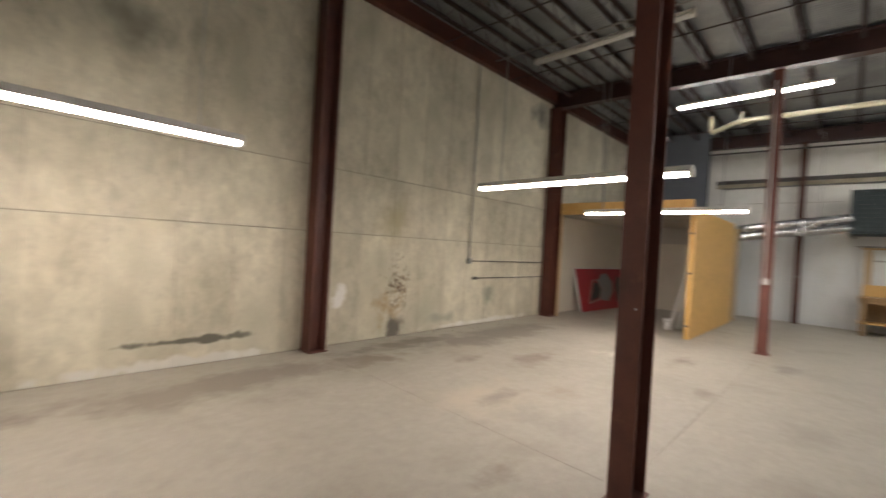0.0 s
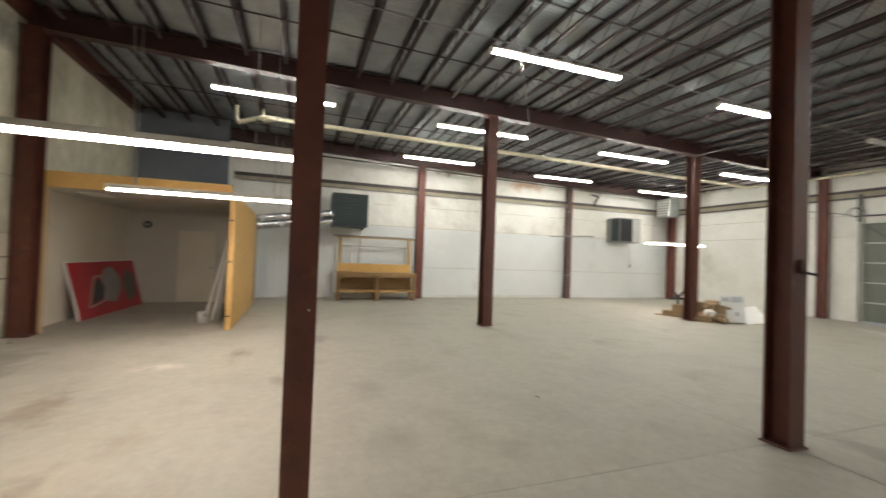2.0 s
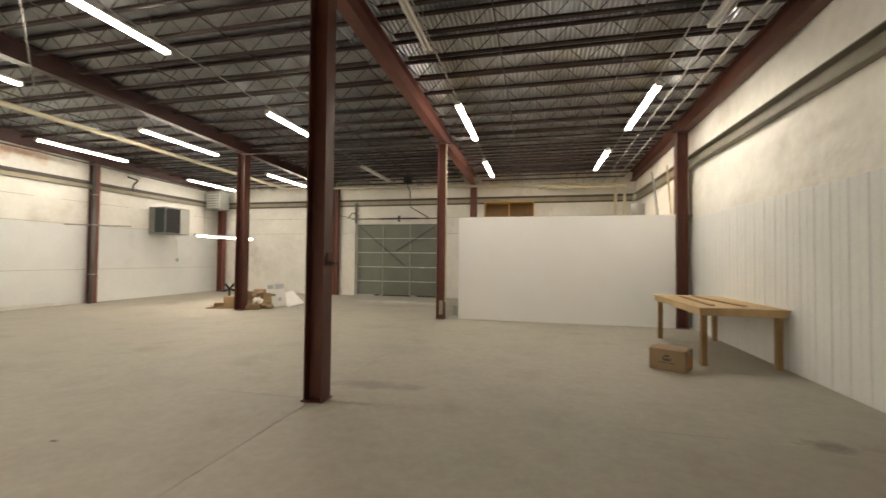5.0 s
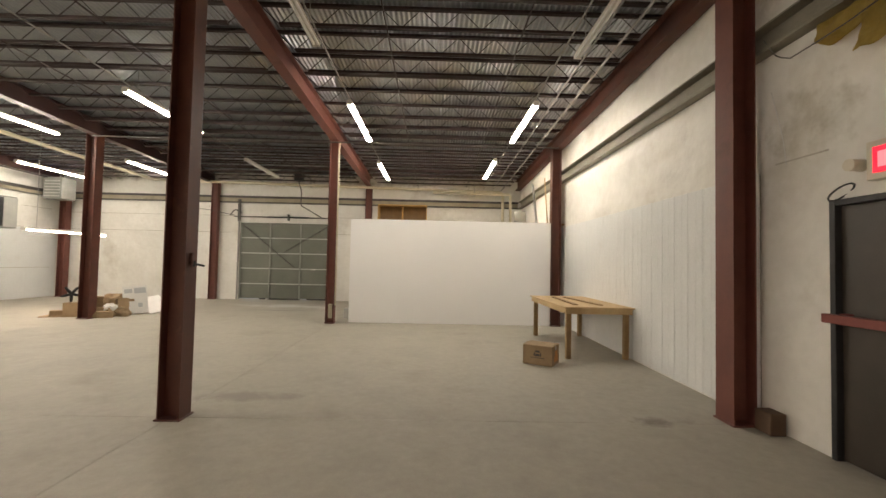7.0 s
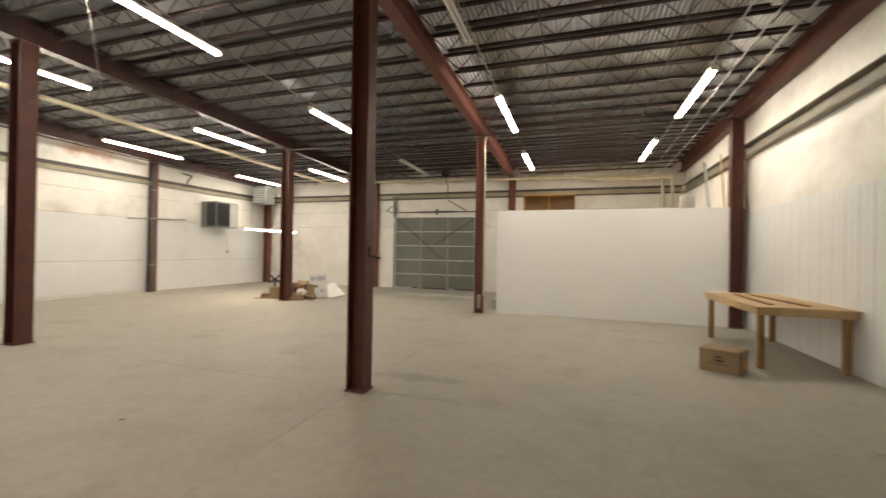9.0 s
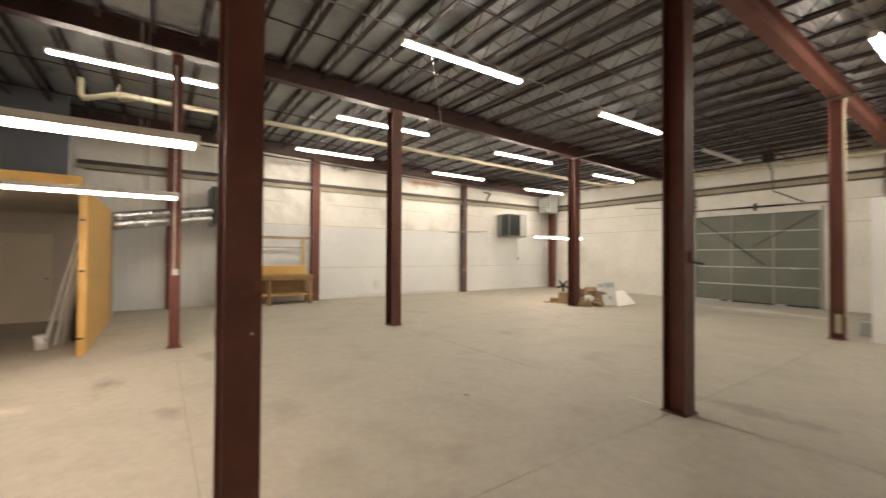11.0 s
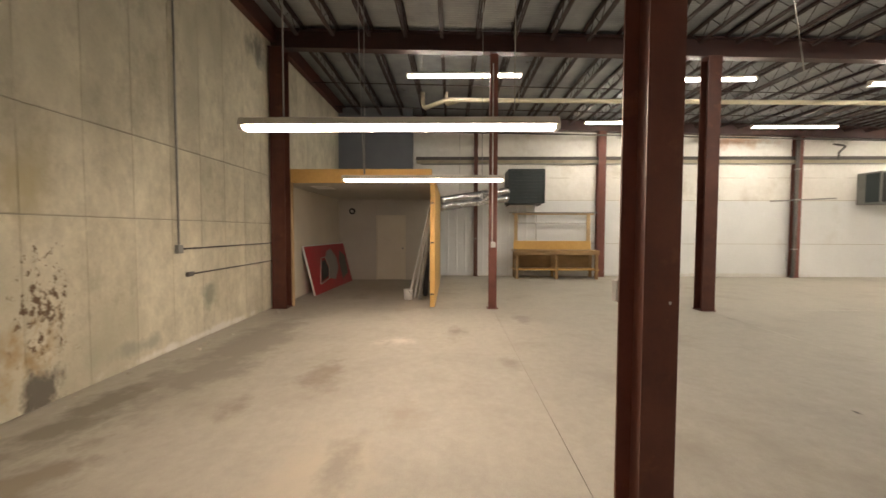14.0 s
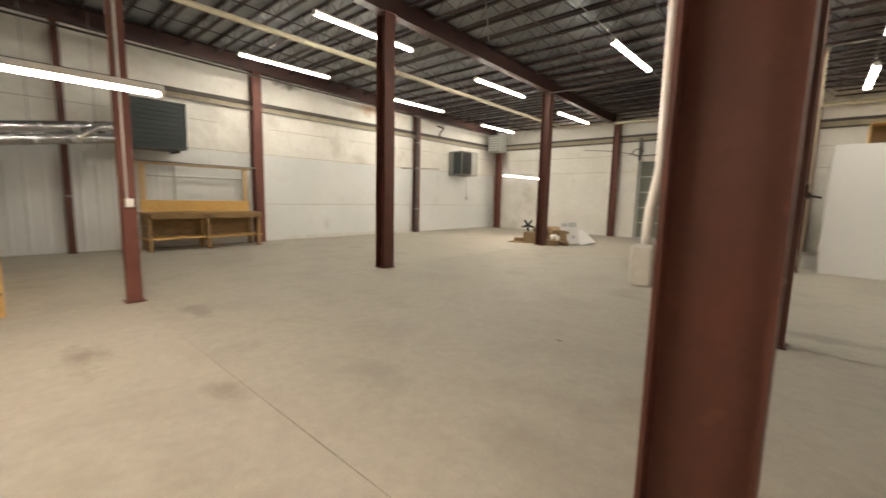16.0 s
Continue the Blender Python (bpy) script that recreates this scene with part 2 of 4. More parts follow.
STEELRED = surface("red_oxide_steel", (0.10, 0.030, 0.022), (0.18, 0.060, 0.042), 0.6, grain=50, patch=3, bump=0.15, stain=(0.07, 0.025, 0.018), stain_scale=3, stain_at=(0.55, 0.8))
JOIST = surface("joist_steel", (0.022, 0.012, 0.012), (0.042, 0.022, 0.02), 0.6, grain=40, patch=2, bump=0.1)
DECK = surface("galvanised_deck", (0.22, 0.235, 0.26), (0.42, 0.44, 0.46), 0.32, 0.88, grain=30, patch=1.2, bump=0.0)
GALV = surface("galvanised_pipe", (0.25, 0.25, 0.24), (0.38, 0.37, 0.35), 0.45, 0.5, grain=60, patch=4)
DARKPIPE = surface("dark_pipe", (0.06, 0.055, 0.05), (0.12, 0.11, 0.10), 0.5, 0.2, grain=50, patch=3)
PIPEPAINT = surface("cream_pipe", (0.62, 0.56, 0.40), (0.72, 0.67, 0.52), 0.5, grain=40, patch=3)
PLY = surface("yellow_plywood", (0.52, 0.31, 0.09), (0.66, 0.42, 0.14), 0.6, grain=12, patch=1.5, bump=0.15, stretch=(0.3, 1, 1))
LUMBER = surface("pine_lumber", (0.42, 0.29, 0.14), (0.60, 0.44, 0.245), 0.65, grain=25, patch=4, bump=0.2, stretch=(1, 0.3, 0.3))
BENCHWOOD = surface("bench_wood", (0.20, 0.12, 0.05), (0.33, 0.21, 0.09), 0.65, grain=25, patch=4, bump=0.2, stretch=(1, 0.3, 1))
DARKWOOD = surface("dark_wood", (0.07, 0.04, 0.022), (0.12, 0.07, 0.04), 0.7, grain=25, patch=4, bump=0.2)
CARDBOARD = surface("cardboard", (0.24, 0.165, 0.09), (0.37, 0.265, 0.155), 0.8, grain=60, patch=3, bump=0.1, vary=0.25)
DOORGREY = surface("grey_door_steel", (0.128, 0.14, 0.114), (0.185, 0.197, 0.165), 0.5, grain=40, patch=1.2, bump=0.08)
RIBGREY = surface("grey_rib_steel", (0.44, 0.46, 0.43), (0.54, 0.56, 0.52), 0.5, grain=40, patch=2)
STILEGREY = surface("dull_stile_steel", (0.24, 0.255, 0.225), (0.33, 0.345, 0.305), 0.55, grain=40, patch=2)
BROWNDOOR = surface("dark_brown_door", (0.035, 0.028, 0.022), (0.06, 0.048, 0.038), 0.4, grain=60, patch=2)
CREAM = surface("cream_paint", (0.62, 0.57, 0.46), (0.70, 0.65, 0.54), 0.6, grain=60, patch=1.2)
DRYWALL = surface("grey_drywall", (0.48, 0.45, 0.395), (0.56, 0.53, 0.47), 0.8, grain=60, patch=1.0)
# dark grey colour holds the shadow above the plywood room
SHADOWWALL = surface("shaded_grey_wall", (0.10, 0.11, 0.13), (0.14, 0.15, 0.17), 0.8, grain=40, patch=1.0)
FIXTURE = surface("white_enamel", (0.70, 0.68, 0.62), (0.78, 0.76, 0.70), 0.4, grain=40, patch=3)
HEATER = surface("dark_green_enamel", (0.013, 0.024, 0.026), (0.022, 0.035, 0.037), 0.4, grain=50, patch=2)
GREYMETAL = surface("grey_enamel", (0.34, 0.34, 0.32), (0.44, 0.44, 0.41), 0.45, grain=50, patch=3)
VENTGREY = surface("dull_grey_metal", (0.17, 0.175, 0.165), (0.26, 0.265, 0.25), 0.5, 0.2, grain=50, patch=3)
BLACK = surface("black_plastic", (0.012, 0.012, 0.013), (0.025, 0.025, 0.027), 0.45, grain=60, patch=4)
FOIL = surface("aluminium_foil", (0.45, 0.45, 0.46), (0.66, 0.66, 0.66), 0.25, 0.95, grain=18, patch=6, bump=0.6)
SIGNRED = surface("red_sign_paint", (0.30, 0.012, 0.022), (0.38, 0.02, 0.032), 0.4, grain=60, patch=2)
SIGNGREY = surface("sign_grey", (0.20, 0.20, 0.19), (0.28, 0.28, 0.27), 0.5)
BATT = surface("yellow_insulation", (0.40, 0.28, 0.06), (0.58, 0.44, 0.13), 0.95, grain=20, patch=5, bump=1.0)
WHITEPL = surface("white_plastic", (0.70, 0.70, 0.68), (0.78, 0.78, 0.76), 0.4, grain=50, patch=3)
REDBAR = surface("red_brown_paint", (0.16, 0.035, 0.025), (0.22, 0.05, 0.04), 0.45)
ASPHALT = surface("asphalt", (0.04, 0.04, 0.04), (0.06, 0.06, 0.06), 0.9)
LIT = glow("lit_tube", (1.0, 0.94, 0.80), TUBE)
LITWARM = glow("lit_warm_tube", (1.0, 0.84, 0.68), 1.03 * TUBE)
GIRT = surface("dirty_girt", (0.16, 0.145, 0.11), (0.26, 0.24, 0.19), 0.6, grain=40, patch=2)
TANGIRT = surface("tan_girt", (0.30, 0.26, 0.18), (0.42, 0.37, 0.27), 0.6, grain=40, patch=2, stain=(0.16, 0.14, 0.10), stain_scale=1.5, stain_at=(0.55, 0.8))
DARKGIRT = surface("dark_girt", (0.05, 0.045, 0.04), (0.10, 0.09, 0.08), 0.6, grain=40, patch=2)
PRINT = surface("dark_print", (0.05, 0.045, 0.04), (0.09, 0.08, 0.07), 0.7)
PALEPRINT = surface("pale_print", (0.42, 0.45, 0.47), (0.50, 0.53, 0.55), 0.6)
EXITPALE = glow("exit_pale", (1.0, 0.16, 0.18), 1.6)
ORANGEMARK = surface("orange_print", (0.48, 0.20, 0.06), (0.58, 0.28, 0.10), 0.8)
SEAM = surface("seam_tape", (0.36, 0.33, 0.27), (0.5, 0.47, 0.4), 0.6)
UNLIT = surface("unlit_tube", (0.72, 0.72, 0.70), (0.78, 0.78, 0.76), 0.3)
EXITRED = glow("exit_red", (1.0, 0.008, 0.03), 1.6)

# ---- plan ----
XW, XE, YS, YN = -3.16, 15.16, -15.35, 5.45     # faces of the walls
GX = (-3.0, 2.94, 9.11, 15.02)                  # column rows
TH = 0.25


def zb(y):
    """Underside of the roof beams: the roof falls gently to the south."""
    return 5.03 + 0.027 * (y - 2)


BEAM = 0.37
def zdeck(y):
    return zb(y) + BEAM + 0.065


# ---- floor, walls, ceiling ----
block("ground", (-60, 80, -80, 60, -0.4, -0.25), ASPHALT, None, "dark asphalt ground outside the building", 0)
tagged(bpy.data.objects["ground"], "", "ground", "", "structure")
floor = tagged(block("floor", (XW - TH, XE + TH, YS - TH - 0.6, YN + TH, -0.25, -0.006), CUT, None, "dusty stained grey concrete warehouse floor slab", 0), "", "floor", "", "structure")
_fx, _fy = (XW - TH, 2.9, 9.12, XE + TH), (YS - TH - 0.6, -9.6, -3.15, 1.02, YN + TH)
for _x0, _x1 in zip(_fx, _fx[1:]):
    for _y0, _y1 in zip(_fy, _fy[1:]):
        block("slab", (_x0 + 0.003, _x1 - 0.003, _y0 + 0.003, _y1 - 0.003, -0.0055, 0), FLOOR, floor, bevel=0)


def wall(name, boxes, material, label):
    return tagged(block(name, boxes, material, None, label, 0), "", "wall", "", "structure")


TOP = 6.4
GD0, GD1, GDH = 4.45, 8.05, 3.05        # roller door opening
ED0, ED1, EDH = -2.42, -1.42, 2.21      # exit door opening
wall("wall_south", [(XW - TH, GD0, YS - TH, YS, 0, TOP), (GD1, XE + TH, YS - TH, YS, 0, TOP), (GD0, GD1, YS - TH, YS, GDH, TOP)], VINYL, "white vinyl-faced insulated wall with seams and stains")
wall("wall_west", [(XW - TH, XW, YS, ED0, 0, TOP), (XW - TH, XW, ED1, YN, 0, TOP), (XW - TH, XW, ED0, ED1, EDH, TOP)], VINYL, "white vinyl-faced insulated wall, wrinkled and dirty")
wall("wall_east", [(XE, XE + TH, YS, YN, 0, TOP)], VINYL, "white vinyl-faced insulated wall with grime along the top")
conc = wall("wall_north", [(XW - TH, XE + TH, YN + 0.012, YN + TH, 0, TOP)], JOINT, "bare cast concrete wall with form seams and water stains")

# cast panels between the form seams
SEAM_Z = (0.0, 1.69, 2.63, TOP)
_k0 = math.floor((XW - 4.29) / 0.622)
_panel_mesh = {}
for row, (za, zc) in enumerate(zip(SEAM_Z, SEAM_Z[1:])):
    bm = bmesh.new()
    box(bm, 0.0012, 0.6208, -0.012, 0.02, 0.006, zc - za - 0.006)
    soften(bm, 0.004)
    _panel_mesh[row] = mesh_of("panel", bm, CONCRETE)
for k in range(30):
    for row, za in enumerate(SEAM_Z[:3]):
        x = 4.29 + 0.622 * (_k0 + k)
        if x > XE - 0.3 or x < XW - 0.62:
            continue
        ob = new("panel", _panel_mesh[row])
        ob.parent = conc
        ob.location = (x, YN + 0.012, za)

# ribbed steel deck over the joists
bm = bmesh.new()
_n = round((XE - XW + 2 * TH) / 0.076) * 8
_prof = [(XW - TH + 0.0095 * k, 0.013 * (1 - math.cos(math.pi * k / 4))) for k in range(_n + 1)]
_a = [bm.verts.new((x, YS - TH, zdeck(YS - TH) + z)) for x, z in _prof]
_b = [bm.verts.new((x, YN + TH, zdeck(YN + TH) + z)) for x, z in _prof]
for i in range(len(_prof) - 1):
    bm.faces.new((_a[i], _b[i], _b[i + 1], _a[i + 1])).smooth = True
for v in box(bm, XW - TH, XE + TH, YS - TH, YN + TH, 0.05, 0.15):
    v.co.z += zdeck(v.co.y)
tagged(part("ceiling", bm, DECK, None, "ribbed galvanised steel roof deck, dark and dusty"), "", "ceiling", "", "structure")


# ---- steel frame ----
def h_section(bm, h, b, d, tf=0.014, tw=0.010, slope=0.0):
    """An H column standing at the origin: flanges face x, the web lies along x."""
    box(bm, -d / 2, -d / 2 + tf, -b / 2, b / 2, 0, h)
    box(bm, d / 2 - tf, d / 2, -b / 2, b / 2, 0, h)
    box(bm, -d / 2 + tf, d / 2 - tf, -tw / 2, tw / 2, 0, h)


def column(x, y, b=0.20, d=0.20, label="dark red primed steel H column on the concrete floor", paint=STEEL):
    e = empty("steel_column", label, "column", "columns of the hall", "", (x, y, 0))
    bm = bmesh.new()
    h_section(bm, zb(y) - 0.012, b, d)
    part("shaft", bm, paint, e)
    block("base_plate", (-d / 2 - 0.02, d / 2 + 0.02, -b / 2 - 0.02, b / 2 + 0.02, 0, 0.016), paint, e)
    block("cap_plate", (-d / 2 - 0.02, d / 2 + 0.02, -b / 2 - 0.02, b / 2 + 0.02, zb(y) - 0.012, zb(y)), paint, e, bevel=0)
    return e


COLS = {}
for key, x, y, b, d in (
    ("A", 2.86, 5.30, 0.25, 0.25), ("B", 9.11, 5.27, 0.28, 0.28), ("C", 9.11, -3.15, 0.25, 0.27), ("F", 9.11, -9.59, 0.25, 0.27),
    ("N", 2.822, 0.965, 0.150, 0.264), ("P", 2.87, -3.15, 0.2, 0.22), ("G", 2.95, -9.59, 0.21, 0.21),
    ("D", 15.02, -3.2, 0.25, 0.24), ("W", 15.02, -9.72, 0.2, 0.22), ("E", 14.68, -15.1, 0.25, 0.25), ("D2", 15.02, 1.03, 0.13, 0.16),
    ("X", -2.90, -3.22, 0.27, 0.24), ("X2", -2.9, -9.75, 0.22, 0.24), ("X3", -3.0, 1.0, 0.22, 0.24),
    ("S1", 2.95, -15.2, 0.22, 0.24), ("S2", 8.97, -15.2, 0.22, 0.24),
):
    old = key in ("D", "E", "G", "X", "W", "S1", "S2")
    COLS[key] = column(x, y, b, d, "faded red oxide steel H column against the wall" if old and key != "G" else "dark red primed steel H column on the concrete floor", STEELRED if old else STEEL)

block("scuff_plate", (-0.1335, -0.1322, -0.042, -0.032, 1.25, 1.262), GREYMETAL, COLS["N"], "small pale paint chip", 0)

# slender post beside the plywood room
post = empty("steel_post", "slender red square steel post with a base plate", "column", "", "", (9.16, 1.03, 0))
block("shaft", (-0.075, 0.075, -0.078, 0.078, 0, zb(1) - 0.002), STEELRED, post, bevel=0.008)
block("base_plate", (-0.11, 0.11, -0.11, 0.11, 0, 0.014), STEELRED, post)
block("switch_box", (-0.125, -0.076, -0.045, 0.045, 1.23, 1.34), WHITEPL, post, "small white electrical switch box")
bm = bmesh.new()
rod(bm, (-0.093, 0.02, 1.34), (-0.093, 0.02, zb(1) - 0.2), 0.012, 8)
part("conduit", bm, WHITEPL, post)


def beam(x, y0=YS + 0.02, y1=YN - 0.02, b=0.2, paint=STEEL):
    bm = bmesh.new()
    for d in ((x - b / 2, x + b / 2, 0, 0.016), (x - b / 2, x + b / 2, BEAM - 0.016, BEAM), (x - 0.006, x + 0.006, 0.016, BEAM - 0.016)):
        for v in box(bm, d[0], d[1], y0, y1, d[2], d[3]):
            v.co.z += zb(v.co.y)
    return tagged(part("roof_beam", bm, paint, None, "dark red steel I-beam carrying the roof joists"), "", "beam", "roof beams")


# redder steel paints lamp light at 2.95, darker steel shade at 9.11 and 15
for x, paint in ((-3.0, STEEL), (2.95, STEELRED), (9.11, BEAMSHADE), (15.0, BEAMSHADE)):
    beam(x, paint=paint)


def joist(x0, x1):
    """An open-web joist along x, hung from z = 0 at its seat."""
    e = empty("bar_joist", "dark open-web steel bar joist under the roof deck", "joist", "roof joists")
    L, dp = x1 - x0, 0.33
    bm = bmesh.new()
    for s in (-0.032, 0.007):
        box(bm, x0, x1, s, s + 0.025, 0.02, 0.063)
    part("top_chord", bm, JOIST, e)
    bm = bmesh.new()
    for s in (-0.032, 0.007):
        box(bm, x0 + 0.35, x1 - 0.35, s, s + 0.025, -dp + 0.065, -dp + 0.105)
    part("bottom_chord", bm, JOIST, e)
    bm = bmesh.new()
    n = 2 * round((L - 0.7) / 0.6)
    st = (L - 0.7) / n
    pts = [(x0 + 0.05, 0, 0.04)] + [(x0 + 0.35 + i * st, 0, -dp + 0.085 if i % 2 == 0 else 0.04) for i in range(n + 1)] + [(x1 - 0.05, 0, 0.04)]
    tube_path(bm, pts, 0.009, 5)
    part("web", bm, JOIST, e)
    return e


JY = [-14.95 + 0.68 * k for k in range(30)]
for x0, x1 in zip((-3.0, 2.95, 9.11), (2.95, 9.11, 15.0)):
    first = joist(x0 + 0.015, x1 - 0.015)
    first.location = (0, JY[0], zb(JY[0]) + BEAM)
    for y in JY[1:]:
        copy_thing(first, pose(0, y, zb(y) + BEAM))


# bridging rods across the joists
for _xa, _xb in zip((-3.0, 2.95, 9.11), (2.95, 9.11, 15.0)):
    for _f in (0.35, 0.68):
        _x = _xa + _f * (_xb - _xa)
        bm = bmesh.new()
        rod(bm, (_x, YS + 0.1, zb(YS + 0.1) + 0.095), (_x, YN - 0.15, zb(YN - 0.15) + 0.095), 0.012, 6)
        tagged(part("bridging_rod", bm, JOIST, None, "thin dark steel rod bracing the roof joists"), "", "brace", "bridging rods")

# ---- fluorescent lamps ----
def strip_light(name, lit, label, wide=0.06, low=0.026):
    """A two-tube batten 2.44 m long along y, tubes below; the origin lies at the tubes' height."""
    e = empty(name, label, "ceiling light", "fluorescent strip lights")
    bm = bmesh.new()
    sec = [(-0.035, 0.075), (0.035, 0.075), (wide, low), (-wide, low)]
    rings = [[bm.verts.new((x, y, z)) for x, z in sec] for y in (-1.24, 1.24)]
    for i in range(4):
        bm.faces.new((rings[0][i], rings[0][(i + 1) % 4], rings[1][(i + 1) % 4], rings[1][i]))
    bm.faces.new(rings[0]), bm.faces.new(rings[1])
    part("housing", bm, FIXTURE, e)
    for s in (-0.032, 0.032):
        bm = bmesh.new()
        rod(bm, (s, -1.20, 0), (s, 1.20, 0), 0.019, 10)
        part("tube", bm, lit, e)
    for s in (-1.225, 1.225):
        block("lampholder", (-0.055, 0.055, s - 0.018, s + 0.018, -0.022, 0.03), FIXTURE, e)
    return e


lamp_on = strip_light("strip_light", LIT, "lit white fluorescent batten hung below the roof joists")
lamp_off = strip_light("strip_light", UNLIT, "unlit white fluorescent batten hung below the roof joists")


def lz(y):
    return zb(y) - 0.14


def hangers(e, up, kind="hanger_wire"):
    for s in (-0.9, 0.9):
        bm = bmesh.new()
        rod(bm, (0, s, 0.07), (0, s, up), 0.006, 6)
        part(kind, bm, GALV, e)


_high = [(6.1, -2.91), (9.85, -3.30), (13.3, -3.31), (13.33, -8.2), (9.8, -8.07), (13.38, -13.07), (9.73, -12.72), (6.03, -7.68),
         (1.99, -7.96), (2.0, -12.19), (-1.37, -11.66), (-1.57, -7.78), (9.92, 1.59)]
for i, (x, y) in enumerate(_high):
    e = lamp_on if i == 0 else copy_thing(lamp_on, pose(x, y, lz(y)))
    e.location = (x, y, lz(y))
for i, (x, y) in enumerate([(5.93, -12.28), (6.23, 2.88), (2.08, -3.61), (-1.8, -3.74)]):
    e = lamp_off if i == 0 else copy_thing(lamp_off, pose(x, y, lz(y)))
    e.location = (x, y, lz(y))
bpy.context.view_layer.update()
for e in [o for o in scene.objects if o.name.startswith("strip_light")]:
    hangers(e, 0.60)
for x, y, z, rz in ((7.26, 2.29, 2.33, 0), (4.17, 2.27, 2.36, 0), (10.33, -10.33, 2.21, 0), (0.03, 3.76, 2.36, 90)):
    e = strip_light("hanging_strip_light", LITWARM, "lit white fluorescent batten hung low on long wires", 0.074, 0.012)
    e.matrix_basis = pose(x, y, z, 0, 0, rz)
    hangers(e, zdeck(y) + 0.03 - z)


# ---- sectional door in the south wall ----
gd = tagged(empty("door_1", "closed grey steel sectional overhead door with light ribs", "garage door", "", "structure", (0, YS - 0.06, 0)))
rows, cols = 5, 3
H, Wd = (GDH - 0.02) / rows, (GD1 - GD0) / cols
for r in range(rows):
    bm = bmesh.new()
    z0, z1 = 0.02 + r * H + (0.03 if r == 0 else 0.004), 0.02 + (r + 1) * H - 0.004
    box(bm, GD0 + 0.01, GD1 - 0.01, -0.04, -0.008, z0, z1)
    for k in range(5):
        a = z0 + (z1 - z0) * k / 5
        box(bm, GD0 + 0.01, GD1 - 0.01, -0.008, 0.003, a + 0.006, a + (z1 - z0) / 5 - 0.006)
    part("panel", bm, DOORGREY, gd)
for x0, x1 in ((GD0 + 0.01, 5.36), (5.62, 6.9), (7.0, 7.24)):
    block("bottom_seal", (x0, x1, -0.035, 0.0, 0.001, 0.049), BLACK, gd, "black rubber bottom seal", 0.003)
for r in range(1, rows):
    z = 0.02 + r * H
    block("rail", (GD0 + 0.01, GD1 - 0.01, 0.004, 0.03, z - 0.022, z + 0.022), RIBGREY, gd)
for c in range(cols + 1):
    x = min(max(GD0 + c * Wd, GD0 + 0.04), GD1 - 0.04)
    block("stile", (x - 0.03, x + 0.03, 0.031, 0.05, 0.02, GDH - 0.01), STILEGREY, gd, "dull grey upright")
# two flat dark diagonal strips laid over the door
for _x0, _z0, _x1, _z1 in ((GD1 - 0.08, GDH - 0.06, 5.86, 1.28), (GD0 + 0.12, GDH - 0.1, 6.25, 1.92)):
    bm = bmesh.new()
    _d = Vector((_x1 - _x0, 0, _z1 - _z0))
    box(bm, -0.045, 0.045, -0.003, 0.003, 0, _d.length, Matrix.Translation((_x0, 0.056, _z0)) @ _d.to_track_quat("Z", "Y").to_matrix().to_4x4())
    part("brace", bm, DARKGIRT, gd, "dark diagonal strip across the door")
block("handle", (5.02, 5.2, 0.051, 0.075, 1.2, 1.24), WHITEPL, gd, "pale metal pull handle")
for x in (GD0 - 0.06, GD1 + 0.02):
    block("track", (x, x + 0.04, 0.062, 0.12, 0, GDH + 0.12), GALV, gd, bevel=0)
bm = bmesh.new()
rod(bm, (GD0 - 0.2, 0.16, GDH + 0.22), (GD1 + 0.2, 0.16, GDH + 0.22), 0.022)
part("spring_shaft", bm, DARKPIPE, gd)
bm = bmesh.new()
rod(bm, (5.33, 0.16, GDH + 0.22), (6.96, 0.16, GDH + 0.22), 0.032, 12)
part("torsion_spring", bm, BLACK, gd, "thick dark torsion spring")
block("spring_bracket", (6.1, 6.15, 0.065, 0.2, GDH + 0.1, GDH + 0.34), DARKPIPE, gd)
for x0 in (GD1 - 0.04,):
    block("hanger_post", (x0, x0 + 0.1, 0.122, 0.18, GDH + 0.05, GDH + 0.9), DARKPIPE, gd, "dark steel post above the track")

# ---- exit door in the west wall ----
ed = empty("door_2", "closed dark brown steel exit door with a red panic bar", "door", "", "structure", (XW, 0, 0))
block("leaf", (-0.08, -0.03, ED0 + 0.05, ED1 - 0.05, 0.01, EDH - 0.05), BROWNDOOR, ed)
block("frame", [(-0.12, 0.03, ED0, ED0 + 0.05, 0, EDH), (-0.12, 0.03, ED1 - 0.05, ED1, 0, EDH), (-0.12, 0.03, ED0 + 0.05, ED1 - 0.05, EDH - 0.05, EDH)], BLACK, ed)
block("panic_bar", (0.04, 0.11, ED0 + 0.0, ED1 - 0.1, 1.16, 1.235), REDBAR, ed, "red-brown painted panic bar")
for y in (ED0 + 0.12, ED1 - 0.2):
    block("bracket", (-0.03, 0.041, y - 0.03, y + 0.03, 1.15, 1.245), REDBAR, ed)
es = empty("exit_sign", "lit red exit sign in a cream case over the door", "exit sign", "", "", (XW, -1.83, 2.31))
block("case", (0, 0.09, -0.22, 0.3, 0, 0.30), CREAM, es)
block("lit_panel", (0.091, 0.096, -0.17, 0.25, 0.05, 0.25), EXITRED, es)
bm = bmesh.new()
rod(bm, (0, -0.33, 0.15), (0.12, -0.33, 0.15), 0.05, 12)
part("lamp_head", bm, CREAM, es)
for y0, y1 in ((-0.13, -0.06), (-0.02, 0.0), (0.06, 0.08), (0.14, 0.22)):
    block("letter_bar", (0.0965, 0.098, y0, y1, 0.09, 0.21), EXITPALE, es, "pale unreadable lit letters", 0)

